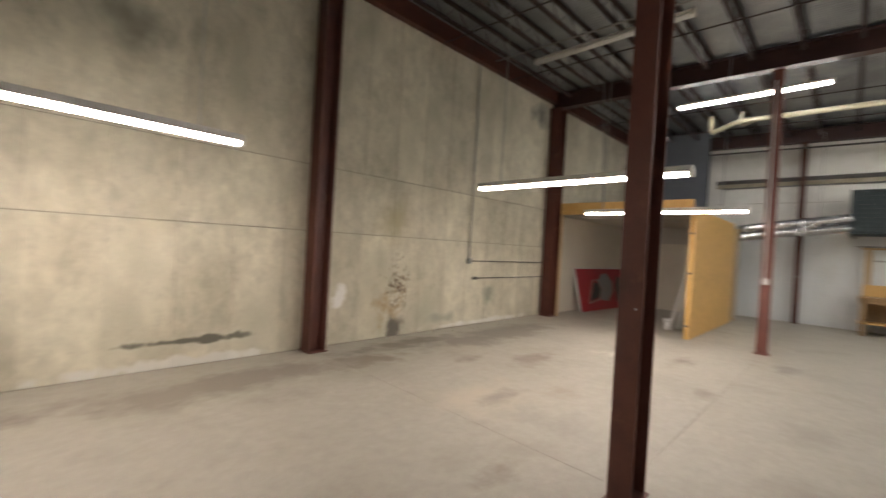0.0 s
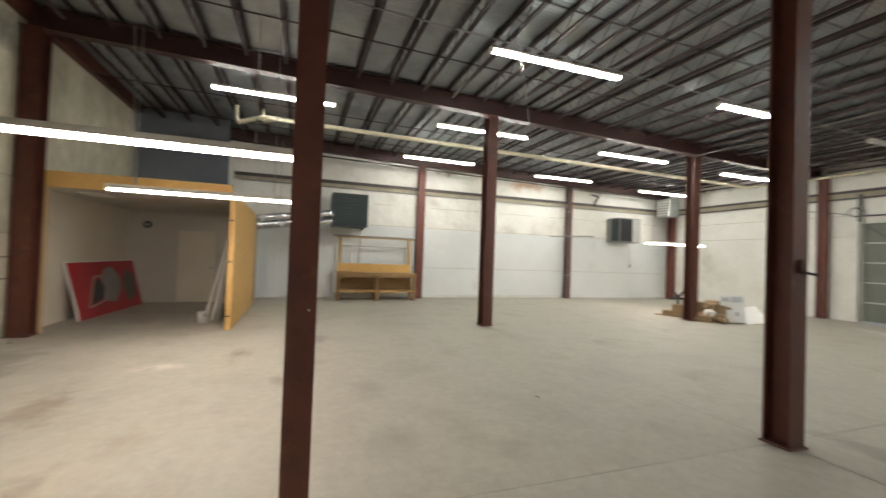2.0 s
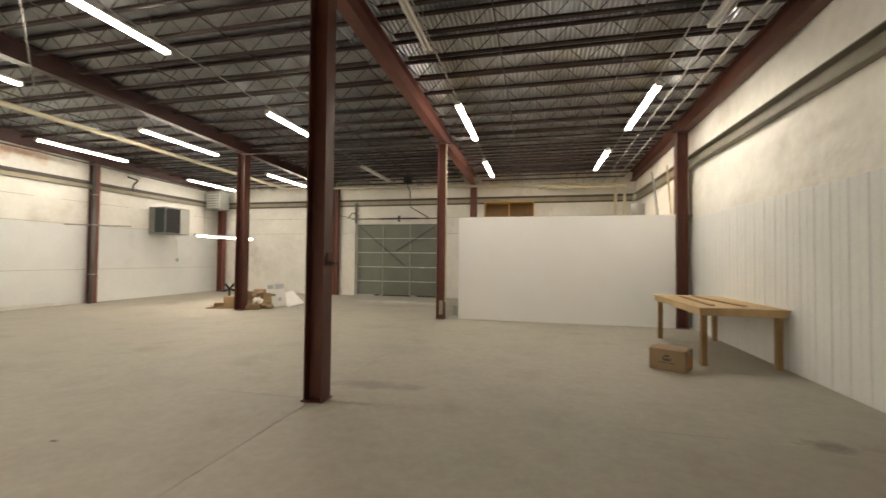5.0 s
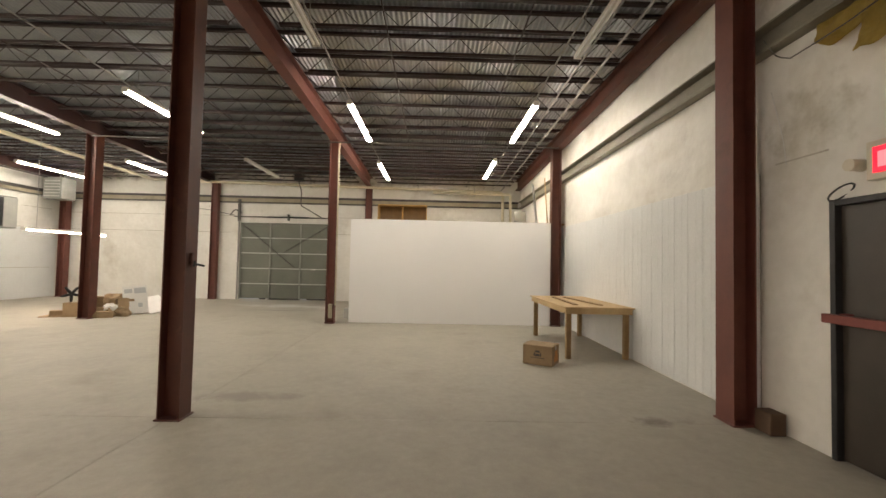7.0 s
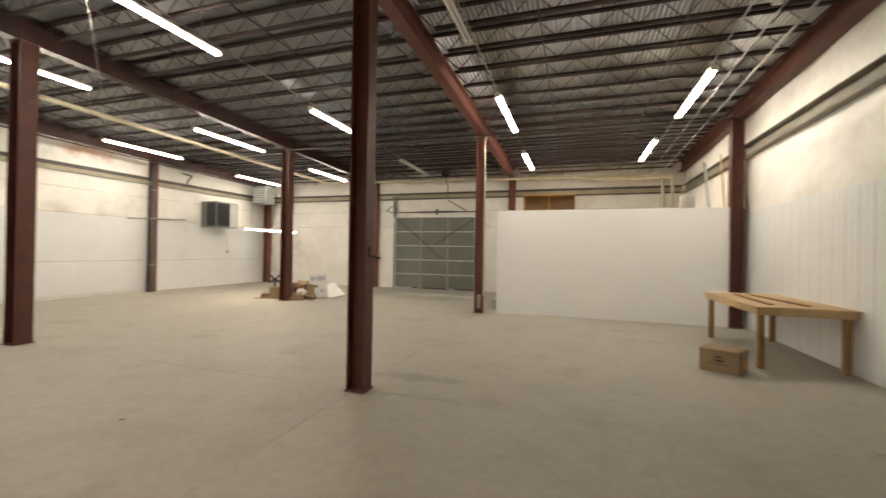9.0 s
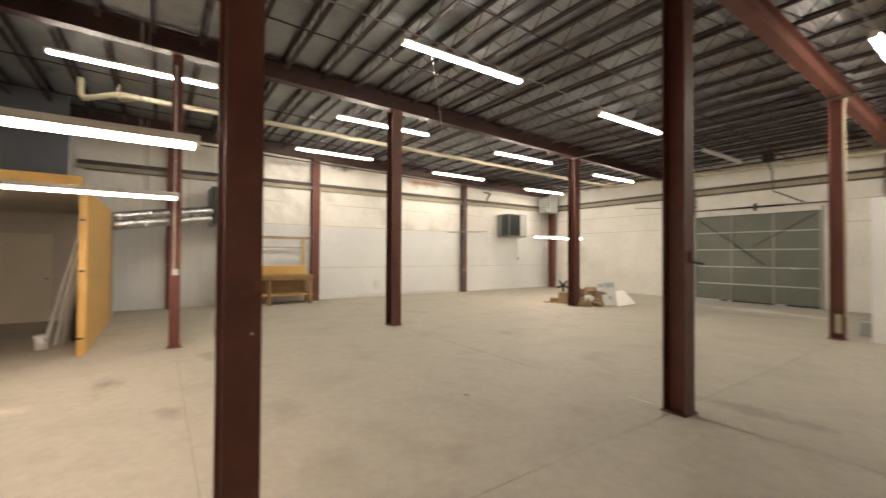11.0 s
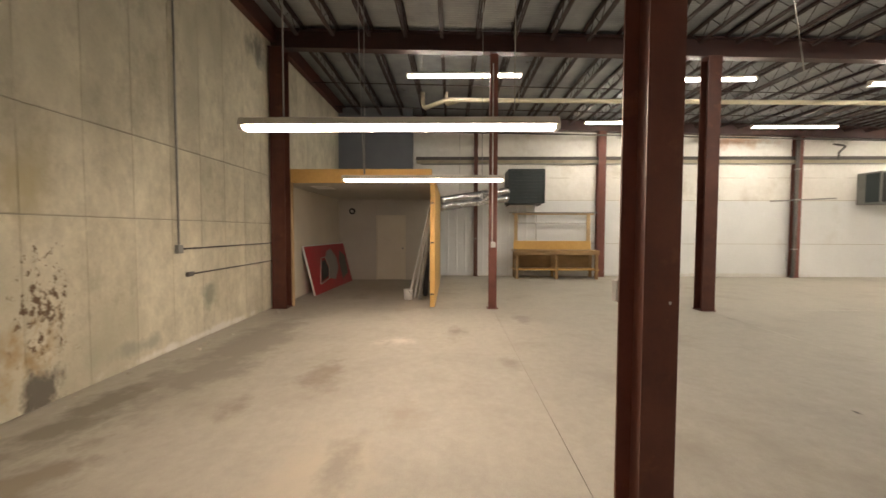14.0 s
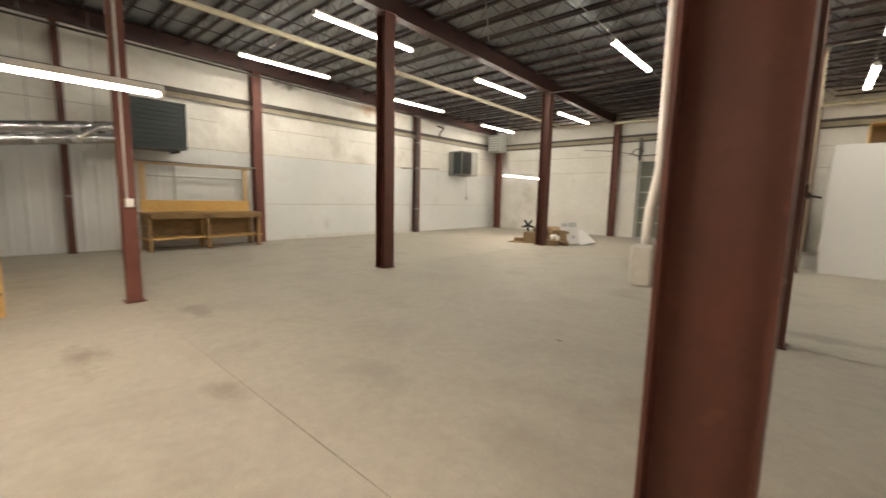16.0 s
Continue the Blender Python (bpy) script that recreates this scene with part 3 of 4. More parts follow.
# ---- partition and its room ----
wp = empty("partition", "plain white board partition standing free on the floor", "partition", "", "structure", (0, -9.72, 0))
block("board", (-2.775, 2.51, -0.05, 0.0, 0.0, 2.715), BOARD, wp, bevel=0.003)
block("side_board", (2.44, 2.508, -3.2, -0.05, 0.0, 2.675), BOARD, wp, bevel=0.003)
block("roof_board", (XW + 0.01, 2.508, -4.2, -0.051, 2.676, 2.714), LUMBER, wp, bevel=0.003)

# ---- plywood room ----
PX0, PX1, PY = 9.24, 13.86, 2.25
room = empty("plywood_room", "small room of yellow plywood on wooden studs, open in front", "room", "", "structure")
block("header_board", (9.25, 9.29, PY, YN - 0.005, 2.52, 2.80), PLY, room)
block("wall_stud", (9.255, 9.34, 5.10, 5.19, 0, 2.519), LUMBER, room, "weathered brown wooden stud")
for y in (PY + 0.01,):
    block("end_stud", (9.24, 9.33, y - 0.07, y + 0.03, 0, 2.519), PLY, room)
    for z in (0.25, 1.3, 2.1):
        block("nail_plate", (9.232, 9.239, y - 0.05, y + 0.025, z, z + 0.03), BLACK, room, "small dark metal nail plate", 0)
block("outer_board", (9.334, 13.0, PY - 0.06, PY - 0.042, 0.0, 2.6), PLY, room)
for k in range(8):
    block("stud", (9.8 + 0.55 * k, 9.84 + 0.55 * k, PY - 0.041, PY + 0.04, 0.04, 2.5), LUMBER, room, bevel=0.002)
block("bottom_plate", (9.334, 13.85, PY - 0.041, PY + 0.04, 0.0, 0.04), LUMBER, room)
block("room_ceiling", (9.3, 13.85, PY - 0.03, YN - 0.005, 2.53, 2.55), DRYWALL, room)
block("back_wall", [(13.86, 13.96, PY - 0.06, 3.30, 0, 2.6), (13.86, 13.96, 4.23, YN - 0.003, 0, 2.6), (13.86, 13.96, 3.30, 4.23, 2.04, 2.6)], DRYWALL, room)
block("side_lining", (9.35, 13.855, YN - 0.04, YN - 0.014, 0, 2.529), CREAM, room)
# dark sheet added up to the deck for the unlit area over the room
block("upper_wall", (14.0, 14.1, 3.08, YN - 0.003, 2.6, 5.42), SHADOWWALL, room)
d3 = empty("door_3", "closed cream flush door with a small knob", "door", "", "structure", (13.86, 0, 0))
block("leaf", (0.005, 0.045, 3.33, 4.20, 0.01, 2.01), CREAM, d3)
block("frame", [(-0.012, 0.05, 3.30, 3.328, 0, 2.04), (-0.012, 0.05, 4.202, 4.23, 0, 2.04), (-0.012, 0.05, 3.328, 4.202, 2.012, 2.04)], CREAM, d3, bevel=0)
bm = bmesh.new()
rod(bm, (0.004, 3.39, 1.0), (-0.05, 3.39, 1.0), 0.026, 12)
part("door_knob", bm, GALV, d3)

# ---- workbench at the east wall ----
wb = empty("workbench", "wooden workbench with a lower shelf and tall back frame", "workbench", "", "", (14.55, -1.55, 0))
block("worktop", (-0.36, 0.36, -1.36, 1.36, 0.88, 0.93), BENCHWOOD, wb)
block("lower_shelf", (-0.345, 0.34, -1.36, 1.36, 0.28, 0.31), PLY, wb)
for y in (-1.28, 0.0, 1.28):
    for x in (-0.3, 0.28):
        block("leg", (x - 0.045, x + 0.045, y - 0.045, y + 0.045, 0, 0.879), BENCHWOOD, wb)
block("front_rail", (-0.345, -0.305, -1.36, 1.36, 0.78, 0.879), BENCHWOOD, wb)
block("back_board", (0.30, 0.34, -1.3, 1.3, 0.931, 1.22), PLY, wb)
block("lower_back", (0.36, 0.38, -1.3, 1.3, 0.312, 0.86), BENCHWOOD, wb)
block("bracket_rail", (-0.27, 0.23, -0.02, 0.02, 0.2, 0.279), BENCHWOOD, wb)
block("end_board", (-0.25, 0.23, 1.26, 1.3, 0.0, 0.6), BENCHWOOD, wb)
for y in (-1.22, 1.22):
    block("back_post", (0.345, 0.40, y - 0.06, y + 0.06, 0.931, 2.15), LUMBER, wb)
block("top_rail", (0.30, 0.344, -1.4, 1.35, 2.10, 2.15), LUMBER, wb)
block("middle_rail", (0.31, 0.344, -1.14, 1.14, 1.80, 1.84), GREYMETAL, wb, "thin grey middle rail")
block("upright", (0.345, 0.375, 0.52, 0.56, 1.23, 2.10), GREYMETAL, wb, "slender grey upright")
bm = bmesh.new()
rod(bm, (0.28, -1.5, 2.17), (0.28, 1.45, 2.17), 0.018, 8)
part("rail_pipe", bm, GALV, wb, "galvanised pipe along the top rail")

# ---- table and box at the west wall ----
tb = empty("table", "rough pine table with plywood top and square legs", "table", "", "", (-2.54, -7.13, 0))
for k in range(4):
    block("top_board", (-0.61 + 0.306 * k, -0.308 + 0.306 * k, -1.25 + 0.012 * (k % 2), 1.25 - 0.02 * (k % 3), 0.873, 0.895), LUMBER, tb, bevel=0.003)
for d in ((-0.58, -0.54, -1.22, 1.22), (0.54, 0.58, -1.22, 1.22), (-0.539, 0.539, -1.22, -1.18), (-0.539, 0.539, 1.18, 1.22)):
    block("apron", (*d, 0.775, 0.872), LUMBER, tb, bevel=0.002)
for x in (-0.5, 0.5):
    for y in (-1.13, 1.13):
        block("leg", (x - 0.04, x + 0.04, y - 0.045, y + 0.045, 0, 0.872), BENCHWOOD, tb)
for x, a in ((-0.1, 4), (0.25, -3)):
    bm = bmesh.new()
    box(bm, -0.04, 0.04, -0.9, 0.8, 0.896, 0.915, pose(x, 0.1, 0, 0, 0, a))
    part("loose_slat", bm, BENCHWOOD, tb)
cb = empty("cardboard_box", "brown cardboard box with dark printed emblem, taped shut", "box", "", "", (-1.49, -5.68, 0))
cb.rotation_euler = (0, 0, radians(-32))
block("carton", (-0.24, 0.24, -0.2, 0.2, 0, 0.305), CARDBOARD, cb, bevel=0.006)
for k, (x, z, w, h) in enumerate(((0.0, 0.11, 0.22, 0.01), (-0.05, 0.14, 0.018, 0.06), (0.05, 0.14, 0.018, 0.06), (0.0, 0.2, 0.07, 0.03), (0.0, 0.14, 0.07, 0.04))):
    block("print_mark", (x - w / 2, x + w / 2, 0.2005, 0.202, z, z + h), PRINT, cb, "dark printed emblem", 0)
for s in (-1, 1):
    bm = bmesh.new()
    box(bm, -0.235, 0.235, -0.195, -0.005, 0.0, 0.004, pose(0, 0.2 * s, 0.306, -4 if s > 0 else -2, 0, 0 if s > 0 else 180))
    part("flap", bm, CARDBOARD, cb)
block("tape", (-0.2415, -0.2405, -0.03, 0.03, 0.24, 0.30), PALEPRINT, cb, "strip of pale packing tape", 0)
for y0, y1, z0, z1 in ((-0.12, 0.08, 0.05, 0.15), (-0.09, 0.05, 0.151, 0.22)):
    block("side_mark", (-0.2418, -0.2405, y0, y1, z0, z1), ORANGEMARK, cb, "faded orange printed patch", 0)

# ---- wall linings ----
east = bpy.data.objects["wall_east"]
for z0, z1 in ((0.01, 1.12), (1.128, 2.58)):
    bm = bmesh.new()
    box(bm, -0.012, 0.01, 0.0004, 1.2146, z0, z1)
    soften(bm, 0.0012)
    me = mesh_of("panel", bm, LINER)
    for k in range(17):
        ob = new("panel", me)
        ob.parent = east
        ob.location = (XE, YS + 0.05 + 1.215 * k, 0)
west = bpy.data.objects["wall_west"]
bm = bmesh.new()
box(bm, -0.005, 0.014, 0.004, 0.306, 0.02, 2.62)
box(bm, 0.014, 0.019, 0.0045, 0.02, 0.02, 2.62)
box(bm, 0.014, 0.0165, 0.15, 0.175, 0.02, 2.62)
soften(bm, 0.003)
me = mesh_of("panel", bm, LINER)
block("liner_backing", (XW + 0.0005, XW + 0.004, YS + 0.05, -3.20, 0.015, 2.61), GIRT, west, "dark joints behind the liner panels", 0)
for k in range(38):
    ob = new("panel", me)
    ob.parent = west
    ob.location = (XW, -3.20 - 0.31 * (k + 1), 0)


def vinyl(parent, name, fixed, a0, a1, z0, z1, sign, axis, deep, seed):
    """A sagging vinyl facing that bulges between the girts."""
    na, nz = int((a1 - a0) / 0.09), int((z1 - z0) / 0.09)
    bm = bmesh.new()
    grid = []
    for j in range(nz + 1):
        z = z0 + (z1 - z0) * j / nz
        row = []
        for i in range(na + 1):
            a = a0 + (a1 - a0) * i / na
            lift = 0.45 + noise.noise(Vector((a * 0.9, z * 2.4, seed))) + 0.55 * noise.noise(Vector((a * 3.4 + 1.2 * z, z * 7.0, seed + 7)))
            edge = min(1.0, 6 * (j / nz) * (1 - j / nz)) * (0.35 + 0.65 * abs(math.sin(math.pi * (a - a0) / 1.22)))
            d = sign * (0.004 + deep * max(0.0, lift) * edge)
            row.append(bm.verts.new((fixed + d, a, z) if axis == "x" else (a, fixed + d, z)))
        grid.append(row)
    for r0, r1 in zip(grid, grid[1:]):
        for i in range(na):
            bm.faces.new((r0[i], r0[i + 1], r1[i + 1], r1[i])).smooth = True
    return part(name, bm, VINYL, parent)


vinyl(west, "vinyl_facing", XW, YS + 0.02, YN - 0.03, 4.11, 5.2, 1, "x", 0.075, 3.0)
vinyl(west, "vinyl_facing", XW, YS + 0.02, -3.2, 2.63, 3.81, 1, "x", 0.04, 9.0)
vinyl(west, "vinyl_facing", XW, -3.2, YN - 0.03, 2.68, 3.81, 1, "x", 0.03, 12.0)
vinyl(east, "vinyl_facing", XE, YS + 0.02, 3.05, 2.59, 3.96, -1, "x", 0.022, 15.0)
vinyl(east, "vinyl_facing", XE, YS + 0.02, 3.05, 4.09, 5.0, -1, "x", 0.03, 21.0)
south = bpy.data.objects["wall_south"]
vinyl(south, "vinyl_facing", YS, XW + 0.02, XE - 0.02, 4.11, 4.9, 1, "y", 0.03, 30.0)
for z in (1.117, 2.60, 3.36):
    block("seam_strip", (XE - 0.0135, XE - 0.0125, YS + 0.3, -1.5 if z < 2 else 3.0, z, z + 0.014), SEAM, east, bevel=0)
for k in range(14):
    block("liner_rib", (XE - 0.032, XE - 0.0125, -1.05 + 0.3 * k, -0.99 + 0.3 * k, 0.02, 2.58), LINER, east, bevel=0.008)
for z in (2.64, 3.3):
    block("seam_strip", (XW + 0.3, GD0 - 0.3, YS + 0.002, YS + 0.004, z, z + 0.014), SEAM, south, bevel=0)
    block("seam_strip", (GD1 + 0.3, XE - 0.3, YS + 0.002, YS + 0.004, z, z + 0.014), SEAM, south, bevel=0)


def girt(name, dims, material, label):
    return tagged(block(name, dims, material, None, label, 0.004), "", "girt", "", "structure")


girt("girt_west", [(XW + 0.001, XW + 0.14, YS + 0.01, YN - 0.02, 3.82, 3.84), (XW + 0.001, XW + 0.14, YS + 0.01, YN - 0.02, 4.08, 4.10), (XW + 0.001, XW + 0.02, YS + 0.01, YN - 0.02, 3.841, 4.079), (XW + 0.12, XW + 0.14, YS + 0.01, YN - 0.02, 3.841, 3.87)], GIRT, "dirty painted steel wall girt along the wall")
girt("girt_east", [(XE - 0.10, XE - 0.001, YS + 0.02, 3.07, 3.97, 4.04), (XE - 0.10, XE - 0.085, YS + 0.02, 3.07, 4.041, 4.08)], DARKGIRT, "dark steel wall girt along the wall")
girt("girt_south", [(XW + 0.15, XE - 0.11, YS + 0.001, YS + 0.10, 4.02, 4.10), (XW + 0.15, XE - 0.11, YS + 0.001, YS + 0.08, 3.82, 3.87)], DARKGIRT, "dark steel wall girt along the wall")
# tan strips set between and below the dark girt flanges
girt("girt_web_south", [(XW + 0.15, XE - 0.11, YS + 0.006, YS + 0.06, 3.872, 4.018)], TANGIRT, "tan web of the wall girt")
girt("girt_web_east", [(XE - 0.075, XE - 0.045, YS + 0.11, 3.07, 3.845, 3.968)], TANGIRT, "tan web of the wall girt")
girt("ledger_north", [(XW + 0.01, XE - 0.01, YN - 0.14, YN - 0.004, 5.26, 5.60)], STEEL, "dark red steel ledger on top of the concrete wall")


def pipe(name, pts, r, material, label, category="pipe", n=10):
    bm = bmesh.new()
    tube_path(bm, pts, r, n)
    return tagged(part(name, bm, material, None, label), "", category)


def bend(pts, r=0.12):
    """Rounds the corners of a line of points."""
    pts = [Vector(p) for p in pts]
    out = [pts[0]]
    for a, b, c in zip(pts, pts[1:], pts[2:]):
        u, v = (a - b).normalized(), (c - b).normalized()
        p, q = b + u * r, b + v * r
        out += [p + (b - p) * s * (2 - s) * 0.5 + (q - p) * s * s * 0.5 for s in (0, 0.35, 0.65, 1.0)]
    return out + [pts[-1]]


def cradle(x, y, z):
    e = empty("pipe_hanger", "thin steel rod hanger holding a pipe below the roof", "pipe hanger", "pipe hangers", "", (x, y, z))
    bm = bmesh.new()
    rod(bm, (0, 0, 0.0), (0, 0, zdeck(y) + 0.02 - z), 0.007, 6)
    part("rod", bm, GALV, e)
    bm = bmesh.new()
    tube_path(bm, [(0.072 * math.sin(a), 0, -0.0 - 0.072 * math.cos(a)) for a in [2 * math.pi * k / 12 for k in range(13)]], 0.008, 5)
    part("clevis", bm, GALV, e)


def mz(y):
    return 4.78 + 0.02 * y


pipe("drain_pipe", bend([(11.9, 2.62, 5.2), (11.9, 2.62, mz(2) - 0.05), (11.3, 1.95, mz(2)), (11.3, 1.2, mz(1)), (11.3, -14.95, 4.62), (9.8, -15.0, 4.60), (-2.35, -15.0, 4.42), (-2.35, -15.0, 2.62)], 0.16), 0.055, PIPEPAINT, "long cream painted drain pipe hung below the roof")
pipe("drain_pipe", bend([(11.9, 2.0, 5.2), (11.9, 2.0, mz(2) + 0.05), (11.35, 1.6, mz(1.6) + 0.02)], 0.1), 0.045, PIPEPAINT, "short cream drain branch with an elbow")
for y in (0.2, -2.6, -5.4, -8.2, -11.0, -13.6):
    cradle(11.3, y, mz(y))
cradle(-1.2, -14.8, 4.31)
for x in (8.0, 5.2, 1.0, -1.0):
    cradle(x, -15.0, 4.42 + (x + 2.35) * 0.0148)
pipe("drain_pipe", bend([(0.4, -14.9, 4.34), (-2.2, -14.7, 4.30), (-2.6, -14.7, 4.30), (-2.6, -14.7, 2.61)], 0.12), 0.05, PIPEPAINT, "cream drain pipe turning down at the corner")
pipe("wall_conduit", [(XE - 0.06, 2.9, 3.84), (XE - 0.06, -15.2, 3.84)], 0.022, GALV, "shiny galvanised conduit along the wall", "conduit")
pipe("sprinkler_pipe", [(14.55, 5.3, 4.86), (14.55, -15.2, 4.42)], 0.025, DARKPIPE, "dark sprinkler pipe along the roof edge")
pipe("sprinkler_pipe", [(-2.3, 5.3, zb(5.3) - 0.05), (-2.3, -15.2, zb(-15.2) - 0.05)], 0.02, GALV, "thin galvanised pipe along the roof joists")
pipe("sprinkler_pipe", [(-1.95, 5.3, zb(5.3) - 0.03), (-1.95, -15.2, zb(-15.2) - 0.03)], 0.014, GALV, "thin galvanised conduit along the roof joists", "conduit")
pipe("roof_conduit", [(XW + 0.3, -9.35, zb(-9.35) - 0.1), (9.0, -9.35, zb(-9.35) - 0.1)], 0.018, DARKPIPE, "thin dark conduit crossing below the roof beams", "conduit")
pipe("roof_conduit", [(6.1, 4.9, zb(4.9) + 0.02), (6.1, -15.2, zb(-15.2) + 0.02)], 0.012, GALV, "thin conduit feeding the strip lights", "conduit")
pipe("roof_conduit", [(2.04, 4.9, zb(4.9) + 0.02), (2.04, -15.2, zb(-15.2) + 0.02)], 0.012, GALV, "thin conduit feeding the strip lights", "conduit")
pipe("roof_conduit", [(-1.6, 4.9, zb(4.9) + 0.02), (-1.6, -15.2, zb(-15.2) + 0.02)], 0.012, GALV, "thin conduit feeding the strip lights", "conduit")

# conduits and boxes on the concrete wall
ys = YN - 0.012
for x, z, up in ((6.22, 1.31, True), (6.45, 0.96, False)):
    e = empty("junction_box", "grey metal junction box with conduit on the concrete wall", "junction box", "", "", (x, ys, z))
    block("case", (-0.05, 0.05, -0.055, -0.0, -0.055, 0.055) if up else (-0.075, 0.05, -0.045, 0.0, -0.03, 0.03), VENTGREY if up else DARKPIPE, e)
    bm = bmesh.new()
    tube_path(bm, [(0.05, -0.025, 0), (8.96 - x, -0.025, 0)], 0.011, 8)
    part("conduit", bm, DARKPIPE, e)
    if up:
        bm = bmesh.new()
        tube_path(bm, [(0, -0.025, 0.055), (0, -0.025, 3.93)], 0.014, 8)
        part("riser", bm, GALV, e)

# electrical boxes on the columns
e = empty("outlet_box", "grey outlet box with white conduit on a steel column", "outlet box", "", "", (2.955, 0.985, 1.21))
block("case", (0.0, 0.06, -0.05, 0.06, 0, 0.115), GREYMETAL, e, bevel=0.008)
block("cover", (0.006, 0.054, 0.0605, 0.064, 0.006, 0.109), GREYMETAL, e, bevel=0.002)
bm = bmesh.new()
tube_path(bm, bend([(0.03, 0.03, 0.115), (0.03, 0.03, 0.2), (0.011, 0.03, 0.3), (0.014, 0.03, 3.7)], 0.04), 0.013, 8)
part("conduit", bm, WHITEPL, e)
e = empty("switch_box", "dark switch box with a lever on a steel column", "switch box", "", "", (2.759, -3.15, 1.55))
block("case", (-0.03, 0, -0.035, 0.035, -0.02, 0.10), STEEL, e)
bm = bmesh.new()
rod(bm, (-0.0305, 0, -0.01), (-0.13, 0, -0.03), 0.011, 8)
rod(bm, (-0.03, 0, -0.04), (-0.03, 0, 0.02), 0.012, 8)
part("lever", bm, BLACK, e)
e = empty("outlet_box", "small brown outlet box low on a steel column", "outlet box", "", "", (2.92, -9.48, 0.14))
block("case", (-0.045, 0.045, 0.0, 0.06, 0, 0.36), TANGIRT, e)

# ---- plywood room contents ----
sg = empty("sign_board", "large red painted sign board with grey emblem leaning on the wall", "sign", "", "", (11.85, 5.0, 0))
sg.matrix_basis = pose(11.85, 5.02, 0.0, -14, 0, -3)
block("board", (-1.25, 1.72, 0, 0.03, 0.0, 1.2), SIGNRED, sg)
block("edge", [(-1.28, -1.251, -0.004, 0.034, 0, 1.2), (-1.25, 1.72, -0.004, 0.034, 1.201, 1.225)], WHITEPL, sg, "white board edge", 0)


def flat_shape(name, pts, y, material, label):
    bm = bmesh.new()
    front = [bm.verts.new((x, y, z)) for x, z in pts]
    back = [bm.verts.new((x, y + 0.003, z)) for x, z in pts]
    bm.faces.new(front), bm.faces.new(back[::-1])
    for i in range(len(pts)):
        bm.faces.new((front[i], back[i], back[(i + 1) % len(pts)], front[(i + 1) % len(pts)]))
    part(name, bm, material, sg, label)


flat_shape("emblem", ((-0.1, 0.3), (0.35, 0.22), (0.75, 0.5), (0.8, 0.8), (0.5, 1.08), (0.15, 1.02), (-0.05, 0.85), (0.1, 0.6)), -0.004, SIGNGREY, "grey painted emblem")
flat_shape("emblem_shade", ((0.9, 0.15), (1.5, 0.3), (1.6, 0.8), (1.2, 1.0), (0.95, 0.7)), -0.004, DARKPIPE, "dark painted part of the emblem")
flat_shape("emblem_wing", ((-0.68, 0.27), (-0.35, 0.78), (-0.12, 0.8), (0.0, 0.58), (-0.15, 0.36)), -0.008, HEATER, "dark green painted part of the emblem")
bm = bmesh.new()
tube_path(bm, [(-0.8, -0.006, 0.22), (-0.36, -0.006, 0.86), (-0.08, -0.006, 0.88), (0.05, -0.006, 0.6), (-0.12, -0.006, 0.3), (-0.76, -0.006, 0.22)], 0.014, 6)
part("outline", bm, GREYMETAL, sg, "pale outline of the emblem")
bm = bmesh.new()
rod(bm, (13.855, 4.98, 2.16), (13.80, 4.98, 2.16), 0.10, 20)
e = tagged(part("wall_vent", bm, BLACK, None, "round black vent cap on the back wall"), "", "vent")
bm = bmesh.new()
rod(bm, (13.80, 4.98, 2.16), (13.785, 4.98, 2.16), 0.045, 16)
part("hub", bm, GREYMETAL, e)
for k, (x0, y0, x1, y1, L, w) in enumerate(((10.25, 2.82, 10.1, 2.32, 2.15, 0.09), (10.35, 2.7, 10.3, 2.33, 2.05, 0.12), (10.5, 2.62, 10.5, 2.34, 1.85, 0.10), (10.15, 2.58, 10.0, 2.32, 1.6, 0.07))):
    a, c = Vector((x0, y0, 0.02)), Vector((x1, y1, L))
    bm = bmesh.new()
    d = c - a
    box(bm, -w / 2, w / 2, -0.012, 0.012, 0, d.length, Matrix.Translation(a) @ d.to_track_quat("Z", "Y").to_matrix().to_4x4())
    tagged(part("leaning_board", bm, WHITEPL if k != 3 else GREYMETAL, None, "pale trim board leaning against the plywood wall"), "", "board", "leaning boards")
bk = empty("bucket", "white plastic bucket with dark handle on the floor", "bucket", "", "", (10.15, 2.83, 0))
bm = bmesh.new()
rod(bm, (0, 0, 0), (0, 0, 0.24), 0.085, 20, 0.105)
part("pail", bm, WHITEPL, bk)
bm = bmesh.new()
rod(bm, (0, 0, 0.20), (0, 0, 0.225), 0.111, 20)
part("rim", bm, WHITEPL, bk)
bm = bmesh.new()
tube_path(bm, [(0.113 * math.cos(a), -0.02 - 0.06 * math.sin(a), 0.22 - 0.1 * math.sin(a)) for a in [math.pi * k / 8 for k in range(9)]], 0.004, 5)
part("handle", bm, BLACK, bk)
bm = bmesh.new()
box(bm, -0.2, 0.2, -0.06, 0.06, 0, 1.3)
soften(bm, 0.05, 2)
for v in bm.verts:
    v.co += Vector((0.03 * math.sin(9 * v.co.z), 0.02 * math.cos(7 * v.co.z), 0))
ob = tagged(part("rolled_tarp", bm, BLACK, None, "dark folded tarp propped against the plywood wall"), "", "tarp")
ob.location = (10.75, 2.46, 0.0)
block("light_panel", (9.9, 10.5, 4.55, 4.95, 2.515, 2.529), FIXTURE, None, "flat unlit ceiling panel in the plywood room")
tagged(bpy.data.objects["light_panel"], "", "ceiling light")

